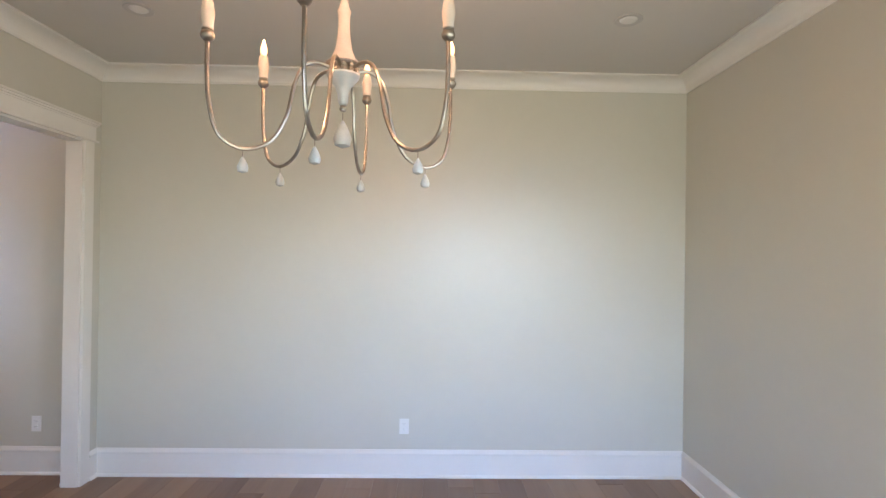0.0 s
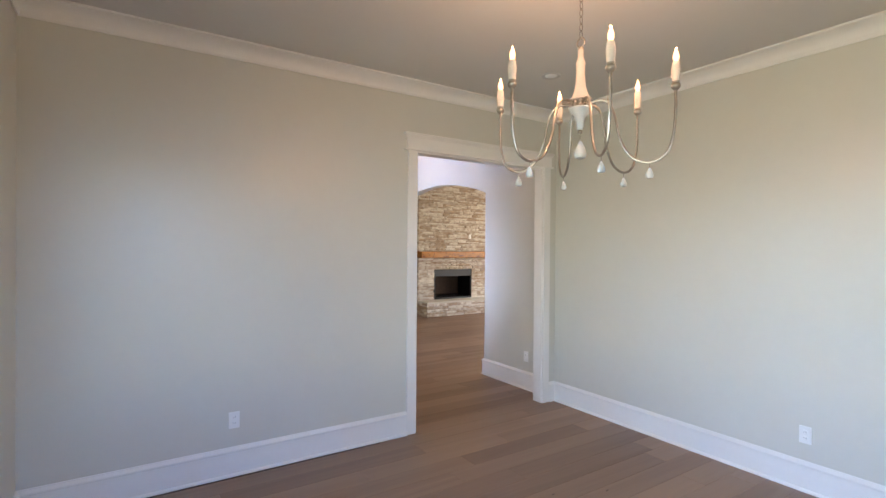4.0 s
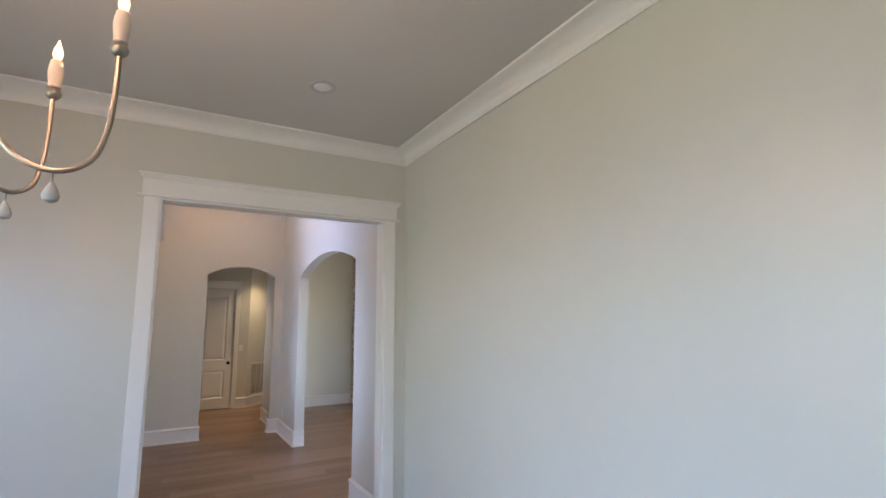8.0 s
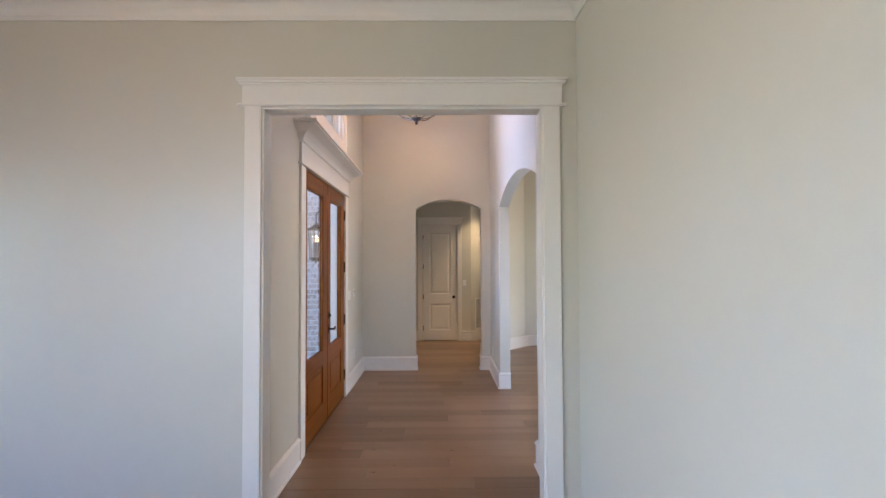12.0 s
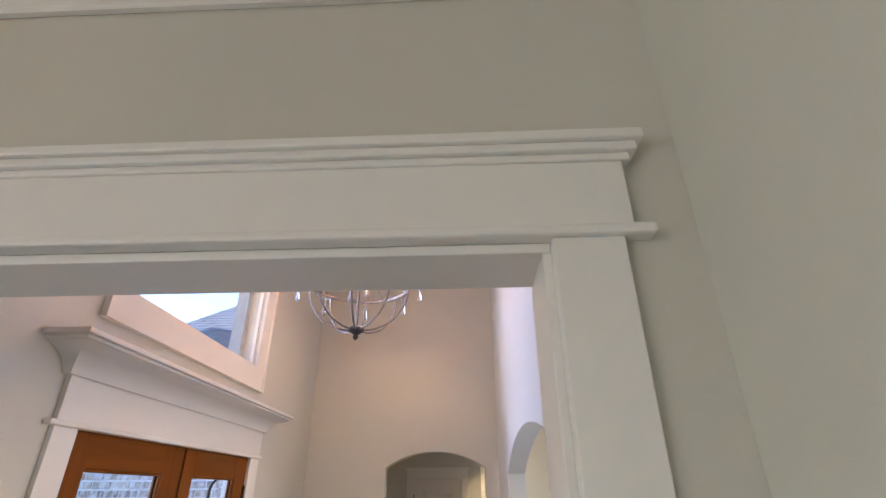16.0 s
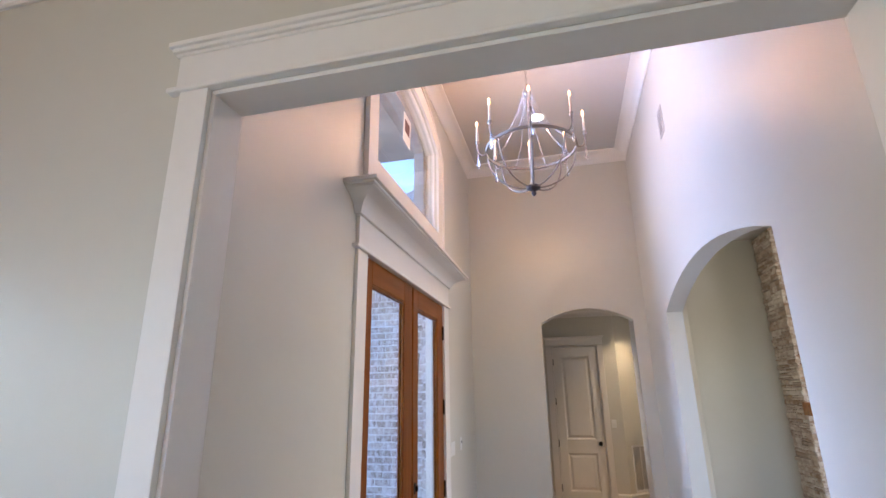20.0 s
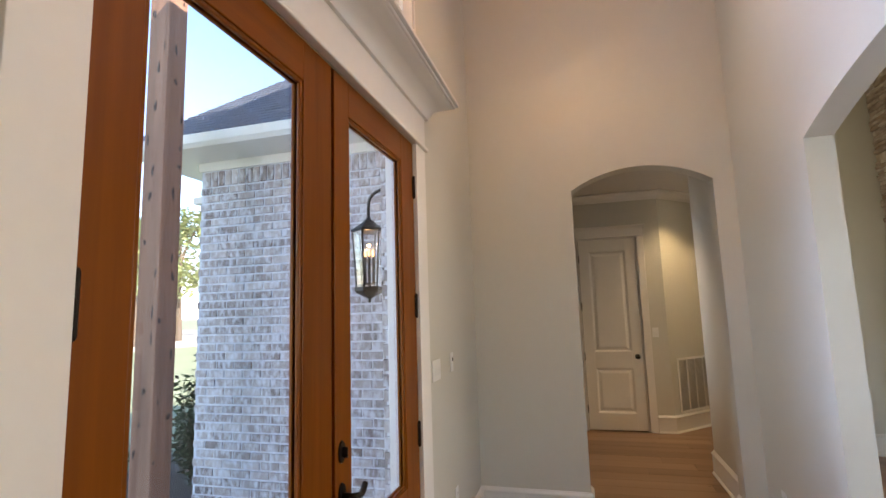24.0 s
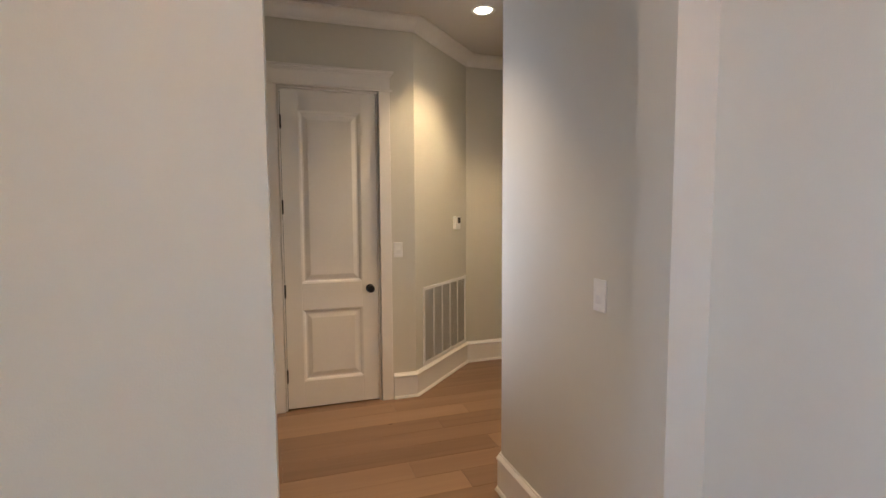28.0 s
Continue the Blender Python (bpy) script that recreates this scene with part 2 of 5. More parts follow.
    b.inputs["Base Color"].default_value = (*tint, 1)
    b.inputs["Transmission Weight"].default_value = 1.0
    b.inputs["Roughness"].default_value = rough
    b.inputs["IOR"].default_value = 1.45
    return m


WALL = mat("greige_wall_paint", (0.615, 0.60, 0.53), 0.36, vary=0.025, scale=1.2, bump=0.12, bump_scale=260)
WALL.node_tree.nodes["Principled BSDF"].inputs["Specular IOR Level"].default_value = 0.65
TRIM = mat("white_trim_paint", (0.80, 0.78, 0.74), 0.42, vary=0.03, scale=2.0, bump=0.04, bump_scale=90)
CEIL = mat("ceiling_paint", (0.60, 0.575, 0.54), 0.75, vary=0.02, scale=1.0, bump=0.15, bump_scale=200)
DOORPAINT = mat("white_door_paint", (0.78, 0.76, 0.71), 0.35, vary=0.03, scale=3.0, bump=0.05, bump_scale=60)
PLASTIC = mat("white_plastic", (0.82, 0.82, 0.80), 0.3, vary=0.02)
BLACKMETAL = mat("oil_rubbed_bronze", (0.022, 0.018, 0.016), 0.38, metal=0.8, vary=0.25, scale=30)
DARKSLOT = mat("dark_recess", (0.03, 0.03, 0.03), 0.8, vary=0.1)
SILVER = mat("antique_silver_leaf", (0.33, 0.29, 0.245), 0.34, metal=0.9, vary=0.22, scale=24, bump=0.1, bump_scale=90)
PEWTER = mat("grey_washed_iron", (0.20, 0.175, 0.15), 0.6, metal=0.35, vary=0.25, scale=22, bump=0.15, bump_scale=80)
CHALK = mat("whitewashed_wood", (0.46, 0.40, 0.36), 0.65, vary=0.12, scale=12, bump=0.2, bump_scale=60)
CLAY = mat("white_clay_bead", (0.40, 0.395, 0.37), 0.7, vary=0.1, scale=30, bump=0.2, bump_scale=90)
SLEEVE = mat("ivory_candle_sleeve", (0.60, 0.50, 0.42), 0.55, vary=0.08, scale=20)
CRYSTAL = clear("crystal", (0.95, 0.96, 1.0), 0.02)
GLASS = clear("window_glass", (0.97, 0.99, 0.98), 0.0)
BULB = glow("candle_bulb", (1.0, 0.50, 0.19), 1.0)
LENS = glow("recessed_lamp_lens", (1.0, 0.85, 0.62), 3.5)
LENS_OFF = mat("unlit_lamp_lens", (0.75, 0.74, 0.72), 0.4, vary=0.02)
DOORWOOD = wood("stained_alder_door", (0.125, 0.030, 0.0007), (0.225, 0.062, 0.0012), "z", 0.34, 14, coat=0.08, spread=0.25)
# dark red tone puts in the shade of the gap between the leaves
DOORWOOD_DEEP = wood("stained_alder_shadow_strip", (0.05, 0.010, 0.002), (0.10, 0.018, 0.003), "z", 0.4, 14, spread=0.1)
DOORWOOD_X = wood("stained_alder_rail", (0.125, 0.030, 0.0007), (0.225, 0.062, 0.0012), "x", 0.34, 14, coat=0.08, spread=0.25)
for stain in (DOORWOOD, DOORWOOD_X):
    stain.node_tree.nodes["Principled BSDF"].inputs["Specular IOR Level"].default_value = 0.18
OAK = wood("oak_plank", (0.168, 0.098, 0.060), (0.342, 0.217, 0.137), "y", 0.32, 6, spread=0.9)
MANTELWOOD = wood("pine_mantel", (0.23, 0.075, 0.010), (0.50, 0.21, 0.04), "y", 0.4, 9, coat=0.2, knots=4.4, spread=0.1)
CEDAR = wood("rough_cedar", (0.11, 0.053, 0.036), (0.35, 0.195, 0.13), "z", 0.8, 12, spread=0.2)
LEDGE = [(0.30, 0.20, 0.125), (0.44, 0.345, 0.255), (0.55, 0.475, 0.385), (0.70, 0.655, 0.575), (0.52, 0.44, 0.355), (0.36, 0.285, 0.22), (0.47, 0.345, 0.23)]
STONE = stone_mat("ledge_stone", LEDGE, 9)
STONE_FAR = stone_mat("ledge_stone_rest", LEDGE, 9, island=True)
BRICKTONES = [(0.165, 0.135, 0.128), (0.30, 0.252, 0.240), (0.41, 0.362, 0.350), (0.56, 0.525, 0.520)]
# white wash and mortar lean blue: the skylight's cast is in their colour
BRICK = stone_mat("washed_brick", BRICKTONES, 16, 0.9, 0.5, wash=(0.70, 0.72, 0.78))
BRICK_FAR = stone_mat("washed_brick_rest", BRICKTONES, 16, 0.9, 0.5, wash=(0.70, 0.72, 0.78), island=True)
MORTAR = mat("white_mortar", (0.69, 0.71, 0.76), 0.95, vary=0.22, scale=9, bump=0.5, bump_scale=150)
GROUT = mat("stone_bed_mortar", (0.31, 0.27, 0.225), 0.95, vary=0.2, scale=9, bump=0.5, bump_scale=100)
SOOT = mat("firebox_black", (0.010, 0.009, 0.009), 0.75, vary=0.2, scale=8)
SOOT.node_tree.nodes["Principled BSDF"].inputs["Specular IOR Level"].default_value = 0.12
# grey in place of the shade inside the unlit lights' uncut recess
CANRING = mat("ring_recess_shade_grey", (0.50, 0.48, 0.46), 0.45, vary=0.04)
REFRACTORY = mat("firebox_panel", (0.060, 0.034, 0.020), 0.85, vary=0.25, scale=10, bump=0.4)
CONCRETE = mat("porch_concrete", (0.50, 0.50, 0.49), 0.8, vary=0.1, scale=2, bump=0.4, bump_scale=160)
SHINGLE = mat("slate_blue_shingle", (0.105, 0.120, 0.160), 0.85, vary=0.3, scale=9, bump=0.6, bump_scale=150, spread=0.5, island=True)
EAVE = mat("cream_eave_paint", (0.78, 0.75, 0.68), 0.5, vary=0.03)
SOFFIT = mat("porch_ceiling_stain", (0.43, 0.355, 0.31), 0.6, vary=0.5, scale=2.6, bump=0.2, spread=0.5, island=True)
GRASS = mat("dry_lawn", (0.20, 0.215, 0.12), 0.9, vary=0.3, scale=0.8, bump=0.8, bump_scale=60)
MULCH = mat("dark_mulch", (0.035, 0.026, 0.022), 0.95, vary=0.5, scale=14, bump=1.0, bump_scale=70)
ROAD = mat("pale_dry_ground", (0.42, 0.37, 0.30), 0.9, vary=0.12, scale=0.6, bump=0.3)
LEAF = mat("shrub_leaf", (0.045, 0.085, 0.03), 0.55, vary=0.35, scale=4, spread=0.8, island=True)
LEAF_TREE = mat("tree_leaf", (0.29, 0.32, 0.14), 0.6, vary=0.35, scale=2, spread=0.8, island=True)
BARK = mat("bark", (0.12, 0.085, 0.06), 0.9, vary=0.3, scale=8, bump=0.8, bump_scale=30)
PAPER = mat("paper_sticker", (0.75, 0.73, 0.70), 0.6, vary=0.03)
INK = mat("printed_block", (0.12, 0.05, 0.05), 0.6, vary=0.1)
ROOFRED = mat("far_house_brick", (0.40, 0.25, 0.20), 0.9, vary=0.15)

# ---- building helpers ----


def part(name, bm, material, parent=None, label="", smooth=False):
    me = bpy.data.meshes.new(name)
    bm.to_mesh(me)
    bm.free()
    me.materials.append(material)
    if smooth:
        me.polygons.foreach_set("use_smooth", [True] * len(me.polygons))
        me.set_sharp_from_angle(angle=radians(40))
    ob = new(name, me)
    if parent is not None:
        ob.parent = parent
    if label:
        tagged(ob, label)
    return ob


def thing(name, label, category, group="", kind="", at=(0, 0, 0)):
    ob = new(name)
    ob.location = at
    ob.empty_display_size = 0.1
    return tagged(ob, label, category, group, kind)


def box(bm, x0, x1, y0, y1, z0, z1, bevel=0.0):
    x0, x1, y0, y1, z0, z1 = min(x0, x1), max(x0, x1), min(y0, y1), max(y0, y1), min(z0, z1), max(z0, z1)
    v = [bm.verts.new((x, y, z)) for x in (x0, x1) for y in (y0, y1) for z in (z0, z1)]
    fs = [bm.faces.new([v[i] for i in q]) for q in ((0, 1, 3, 2), (4, 6, 7, 5), (0, 4, 5, 1), (2, 3, 7, 6), (0, 2, 6, 4), (1, 5, 7, 3))]
    if bevel:
        es = {e for f in fs for e in f.edges}
        bmesh.ops.bevel(bm, geom=list(es), offset=bevel, segments=2, profile=0.5, affect="EDGES")
    return bm


def boxes(*rows, bevel=0.0):
    bm = bmesh.new()
    for r in rows:
        box(bm, *r, bevel=bevel)
    return bm


def lathe(profile, steps=20, centre=(0, 0), bm=None):
    """A turned shape from (radius, z) pairs about an upright axis."""
    bm = bm or bmesh.new()
    rings = []
    for r, z in profile:
        if r < 1e-5:
            rings.append([bm.verts.new((centre[0], centre[1], z))])
        else:
            rings.append([bm.verts.new((centre[0] + r * math.cos(a), centre[1] + r * math.sin(a), z)) for a in (2 * math.pi * k / steps for k in range(steps))])
    for a, b in zip(rings, rings[1:]):
        for k in range(steps):
            q = [a[k % len(a)], a[(k + 1) % steps % len(a)], b[(k + 1) % steps % len(b)], b[k % len(b)]]
            q = list(dict.fromkeys(q))
            if len(q) > 2:
                bm.faces.new(q)
    bmesh.ops.recalc_face_normals(bm, faces=bm.faces[:])
    return bm


def tube(points, radius, steps=8, bm=None, closed=False, taper=None):
    """A round bar along points."""
    bm = bm or bmesh.new()
    pts = [Vector(p) for p in points]
    n = len(pts)
    rings, side = [], None
    for k in range(n):
        a = pts[(k - 1) % n] if closed or k else pts[k]
        b = pts[(k + 1) % n] if closed or k < n - 1 else pts[k]
        way = (b - a).normalized()
        if side is None:
            side = way.orthogonal().normalized()
        side = (side - way * side.dot(way)).normalized()
        up = way.cross(side)
        r = radius if taper is None else radius + (taper - radius) * k / max(1, n - 1)
        rings.append([bm.verts.new(pts[k] + r * (math.cos(t) * side + math.sin(t) * up)) for t in (2 * math.pi * j / steps for j in range(steps))])
    for k in range(n if closed else n - 1):
        a, b = rings[k], rings[(k + 1) % n]
        shift = min(range(steps), key=lambda s: (a[0].co - b[s].co).length) if closed and k == n - 1 else 0
        for j in range(steps):
            bm.faces.new((a[j], a[(j + 1) % steps], b[(j + 1 + shift) % steps], b[(j + shift) % steps]))
    if not closed:
        bm.faces.new(rings[0][::-1])
        bm.faces.new(rings[-1])
    return bm


def curve_points(ctrl, n=24):
    """A smooth line through control points."""
    p = [Vector(c) for c in ctrl]
    p = [2 * p[0] - p[1], *p, 2 * p[-1] - p[-2]]
    out = []
    segs = len(p) - 3
    for s in range(segs):
        a, b, c, d = p[s : s + 4]
        for k in range(n // segs + 1 if s == segs - 1 else n // segs):
            t = k / (n // segs)
            out.append(0.5 * (2 * b + (c - a) * t + (2 * a - 5 * b + 4 * c - d) * t * t + (3 * b - a - 3 * c + d) * t**3))
    return out


def sweep(profile, path, closed=False, bm=None):
    """A moulding: profile of (out, z) pairs along a line of (x, y); out is to the right of the way walked. Corners are mitred."""
    bm = bm or bmesh.new()
    pts = [Vector((*p, 0)) for p in path]
    n = len(pts)
    rows = []
    for k in range(n):
        ways = []
        if closed or k:
            ways.append((pts[k] - pts[k - 1]).normalized())
        if closed or k < n - 1:
            ways.append((pts[(k + 1) % n] - pts[k]).normalized())
        outs = [Vector((w.y, -w.x, 0)) for w in ways]
        o = sum(outs, Vector()) / len(outs)
        o = o / max(o.length_squared, 0.05)
        rows.append([bm.verts.new(pts[k] + o * a + Vector((0, 0, z))) for a, z in profile])
    m = len(profile)
    for k in range(n if closed else n - 1):
        a, b = rows[k], rows[(k + 1) % n]
        for j in range(m):
            bm.faces.new((a[j], a[(j + 1) % m], b[(j + 1) % m], b[j]))
    if not closed:
        bm.faces.new(rows[0])
        bm.faces.new(rows[-1][::-1])
    bmesh.ops.recalc_face_normals(bm, faces=bm.faces[:])
    return bm


def wall(name, axis, a0, a1, t0, t1, z0, z1, holes=(), material=None, label="", steps=28):
    """A wall along an axis with openings through it: (from, to, sill, spring, rise); a rise makes an arch."""
    def top(h, a):
        b0, b1, _, spring, rise = h
        if not rise:
            return spring
        half, mid = (b1 - b0) / 2, (b0 + b1) / 2
        rad = (half * half + rise * rise) / (2 * rise)
        return spring + rise - rad + math.sqrt(max(rad * rad - (a - mid) ** 2, 0))

    cuts = {a0, a1}
    for h in holes:
        cuts |= {h[0], h[1]}
        if h[4]:
            cuts |= {h[0] + (h[1] - h[0]) * k / steps for k in range(steps)}
    cuts = sorted(c for c in cuts if a0 - 1e-6 <= c <= a1 + 1e-6)
    bm = bmesh.new()

    def piece(p, q, zp0, zq0, zp1, zq1):
        if zp1 - zp0 < 1e-4 and zq1 - zq0 < 1e-4:
            return
        co = [(p, t0, zp0), (q, t0, zq0), (q, t0, zq1), (p, t0, zp1), (p, t1, zp0), (q, t1, zq0), (q, t1, zq1), (p, t1, zp1)]
        v = [bm.verts.new((a, t, z) if axis == "x" else (t, a, z)) for a, t, z in co]
        for f in ((0, 1, 2, 3), (4, 7, 6, 5), (0, 4, 5, 1), (3, 2, 6, 7), (0, 3, 7, 4), (1, 5, 6, 2)):
            bm.faces.new([v[i] for i in f])

    for p, q in zip(cuts, cuts[1:]):
        mid = (p + q) / 2
        mine = sorted((h for h in holes if h[0] < mid < h[1]), key=lambda h: h[2])
        lo = (z0, z0)
        for h in mine:
            piece(p, q, *lo, h[2], h[2])
            lo = (top(h, p), top(h, q))
        piece(p, q, *lo, z1, z1)
    bmesh.ops.remove_doubles(bm, verts=bm.verts[:], dist=1e-5)
    inner = [f for f in bm.faces if any(g is not f and set(g.verts) == set(f.verts) for e in f.edges for g in e.link_faces)]
    bmesh.ops.delete(bm, geom=inner, context="FACES_ONLY")
    bmesh.ops.recalc_face_normals(bm, faces=bm.faces[:])
    return tagged(part(name, bm, material or WALL), label, "wall", kind="structure")


def arc(b0, b1, spring, rise, n=28):
    """Points along an arch's underside."""
    half, mid = (b1 - b0) / 2, (b0 + b1) / 2
    rad = (half * half + rise * rise) / (2 * rise)
    return [(b0 + (b1 - b0) * k / n, spring + rise - rad + math.sqrt(max(rad * rad - (b0 + (b1 - b0) * k / n - mid) ** 2, 0))) for k in range(n + 1)]

# ---- the plan ----
XW, XE, YS, YN, ZD = -1.94, 2.62, -0.38, 4.13, 3.135     # dining room
OP0, OP1, OPZ = 2.358, 3.936, 2.540                        # its cased opening
FXE, FXW, FYS, FYN, ZF = -2.055, -6.79, 2.165, 4.15, 4.58  # foyer
BA0, BA1, BAZ, BAR = -5.655, -3.21, 2.395, 0.21            # wide arch to the living room
HA0, HA1, HAZ, HAR = 2.99, 4.01, 2.495, 0.15              # arch to the hall
LXW, LXE, LYN, ZL = -8.94, -0.6, 10.4, 3.9                # living room
HXW, ZH = -9.57, 3.04                                     # hall
FD0, FD1, FDZ = -5.31, -3.475, 2.50                        # front door opening
TW0, TW1, TWB, TWS, TWR = -5.15, -3.58, 3.155, 3.98, 0.22  # arched transom
SWIN, EW0, EW1 = ((-1.46, -0.54), (0.46, 1.38), (1.59, 2.51)), 0.0, 1.25  # dining windows, front and side
SX = -8.30                                                # stone face of the fireplace
EXT = 1.95                                                # outer face of the front wall

# ---- structure ----
wall("wall_north_dining", "x", XW - 0.115, XE + 0.12, YN, YN + 0.14, 0, ZD, label="greige painted dining room wall with soft sheen")
wall("wall_east_dining", "y", YS - 0.12, YN, XE, XE + 0.12, 0, ZD, [(EW0, EW1, 0.7, 2.4, 0)], label="greige painted dining room wall with a side window opening")
wall("wall_south_dining", "x", XW - 0.115, XE, YS - 0.15, YS, 0, ZD, [(a, b, 0.7, 2.4, 0) for a, b in SWIN], label="greige painted wall with a window opening to the front")
wall("wall_west_dining", "y", YS, YN, XW - 0.115, XW, 0, ZD, [(OP0, OP1, 0, OPZ, 0)], label="greige painted wall with a cased opening")
wall("wall_upper_foyer_east", "y", FYS - 0.3, FYN, XW - 0.115, XW + 0.05, ZD + 0.06, ZF, label="painted wall high in the two storey foyer")
wall("wall_north_foyer", "x", FXW - 0.15, XW - 0.115, FYN, FYN + 0.135, 0, ZF, [(BA0, BA1, 0, BAZ, BAR)], label="tall greige painted foyer wall with a wide arch")
wall("wall_west_foyer", "y", FYS - 0.3, FYN, FXW - 0.15, FXW, 0, ZF, [(HA0, HA1, 0, HAZ, HAR)], label="tall greige painted foyer wall with a low arch")
wall("wall_south_foyer", "x", FXW, FXE, EXT + 0.1, FYS, 0, ZF, [(FD0, FD1, 0, FDZ, 0), (TW0, TW1, TWB, TWS, TWR)], label="tall greige painted front wall round the entrance")
# hall
wall("wall_north_hall", "x", -8.08, FXW - 0.15, 4.115, 4.25, 0, ZH + 0.05, label="greige painted hall wall with a switch")
wall("wall_west_hall", "y", 2.1, 4.035, HXW - 0.12, HXW, 0, ZH, [(3.005, 3.74, 0, 2.46, 0)], label="greige painted hall wall round a white door")
wall("wall_south_hall", "x", HXW - 0.12, FXW - 0.15, 2.1, 2.22, 0, ZH, [(-9.12, -8.32, 0, 2.1, 0)], label="plain greige hall wall with an unseen doorway added for a fill lamp")


def slant_wall(name, p, q, thick, z1, label):
    d = (Vector((*q, 0)) - Vector((*p, 0)))
    o = Vector((d.y, -d.x, 0)).normalized() * thick
    bm = bmesh.new()
    base = [Vector((*p, 0)), Vector((*q, 0)), Vector((*q, 0)) + o, Vector((*p, 0)) + o]
    lo, hi = [bm.verts.new(v) for v in base], [bm.verts.new(v + Vector((0, 0, z1))) for v in base]
    for k in range(4):
        bm.faces.new((lo[k], lo[(k + 1) % 4], hi[(k + 1) % 4], hi[k]))
    bm.faces.new(lo[::-1])
    bm.faces.new(hi)
    bmesh.ops.recalc_face_normals(bm, faces=bm.faces[:])
    return tagged(part(name, bm, WALL), label, "wall", kind="structure")


slant_wall("wall_slant_hall", (-10.30, 4.765), (HXW, 4.035), 0.12, ZH, "slanting greige hall wall with a return grille")
wall("wall_end_hall", "y", 4.755, 6.0, -10.41, -10.29, 0, ZH, label="greige painted end wall of the hall")
slant_wall("wall_slant_living", (-8.08, 4.115), (LXW, 4.975), 0.11, ZL, "slanting greige wall between hall and living room")
wall("wall_west_living", "y", 4.975, LYN, LXW - 0.13, LXW, 0, ZL, label="cream painted living room wall beside the fireplace")
wall("wall_south_living", "x", -8.08, FXW - 0.15, 4.25, 4.272, ZH + 0.06, ZL, label="painted living room wall")
wall("wall_south_living_east", "x", XW - 0.115, LXE, YN + 0.14, YN + 0.155, 0, ZL, label="painted living room wall")
wall("wall_over_hall", "x", FXW - 1.3, FXW - 0.15, 4.115, 4.245, ZH + 0.06, ZL, label="painted wall over the hall")
wall("wall_north_living", "x", LXW, LXE, LYN, LYN + 0.14, 0, ZL, [(-7.4, -3.0, 0.5, 2.8, 0)], label="living room wall with a wide window opening")
wall("wall_east_living", "y", YN + 0.155, LYN, LXE, LXE + 0.14, 0, ZL, [(6.0, 8.8, 0.5, 2.7, 0)], label="living room wall with a window opening")
wall("wall_hall_back", "y", 6.0, 6.12, -10.41, LXW - 0.13, 0, ZH, label="plain hall wall")


def slab(name, rows, material, label):
    return tagged(part(name, boxes(*rows), material), label, "ceiling", kind="structure")


slab("ceiling_dining", [(XW - 0.115, XE + 0.12, YS - 0.15, YN + 0.14, ZD, ZD + 0.06)], CEIL, "smooth off-white dining room ceiling")
slab("ceiling_foyer", [(FXW - 0.15, XW + 0.05, FYS - 0.3, FYN + 0.135, ZF, ZF + 0.06)], CEIL, "smooth white high foyer ceiling")
bm = bmesh.new()
hall_plan = [(-10.41, 2.1), (FXW - 0.15, 2.1), (FXW - 0.15, 4.2), (-8.1, 4.2), (LXW - 0.05, 5.06), (LXW - 0.05, 6.12), (-10.41, 6.12)]
lo, hi = [[bm.verts.new((x, y, z)) for x, y in hall_plan] for z in (ZH, ZH + 0.05)]
bm.faces.new(lo[::-1])
bm.faces.new(hi)
for k in range(len(lo)):
    bm.faces.new((lo[k], lo[(k + 1) % len(lo)], hi[(k + 1) % len(lo)], hi[k]))
tagged(part("ceiling_hall", bm, CEIL), "smooth white hall ceiling", "ceiling", kind="structure")
slab("ceiling_living", [(LXW - 0.13, LXE + 0.14, 4.26, LYN + 0.14, ZL, ZL + 0.06)], CEIL, "plain white living room ceiling")

# unseen slab, added to stop sun entering the living room's north window
tagged(part("sun_block_back", boxes((LXW - 0.4, LXE + 0.4, LYN + 0.15, LYN + 3.7, 3.05, 3.15)), CEIL), "plain unseen slab keeping sun out of the living room", "porch roof", kind="structure")

# mouldings
def crown_profile(z, drop=0.105, out=0.13):
    return [(0.0, z - drop), (0.010, z - drop), (0.012, z - drop + 0.010), *[(0.014 + (out - 0.034) * (1 - math.cos(t)), z - drop + 0.012 + (drop - 0.030) * math.sin(t)) for t in (math.pi / 2 * k / 8 for k in range(9))], (out - 0.010, z - 0.016), (out, z - 0.014), (out, z - 0.001), (0, z - 0.001)]


BASE = [(0, 0), (0.030, 0), (0.030, 0.008), (0.024, 0.018), (0.017, 0.021), (0.017, 0.172), (0.024, 0.178), (0.024, 0.188), (0.016, 0.198), (0.010, 0.204), (0.008, 0.211), (0, 0.211)]
G = 0.0015
dining_ring = [(XW + G, YS + G), (XW + G, YN - G), (XE - G, YN - G), (XE - G, YS + G)]
tagged(part("trim_crown_dining", sweep(crown_profile(ZD), dining_ring, True), TRIM), "white painted crown moulding round the dining room", "crown moulding", kind="structure")
foyer_ring = [(FXW + G, FYS + G), (FXW + G, FYN - G), (FXE - G, FYN - G), (FXE - G, FYS + G)]
tagged(part("trim_crown_foyer", sweep(crown_profile(ZF, 0.13, 0.13), foyer_ring, True), TRIM), "white crown moulding high in the foyer", "crown moulding", kind="structure")
tagged(part("trim_crown_hall", sweep(crown_profile(ZH, 0.10, 0.10), [(FXW - 0.15, 2.22 + G), (HXW + G, 2.22 + G), (HXW + G, 4.035), (-10.29 + G, 4.755), (-10.29 + G, 6.0)]), TRIM), "white crown moulding in the hall", "crown moulding", kind="structure")


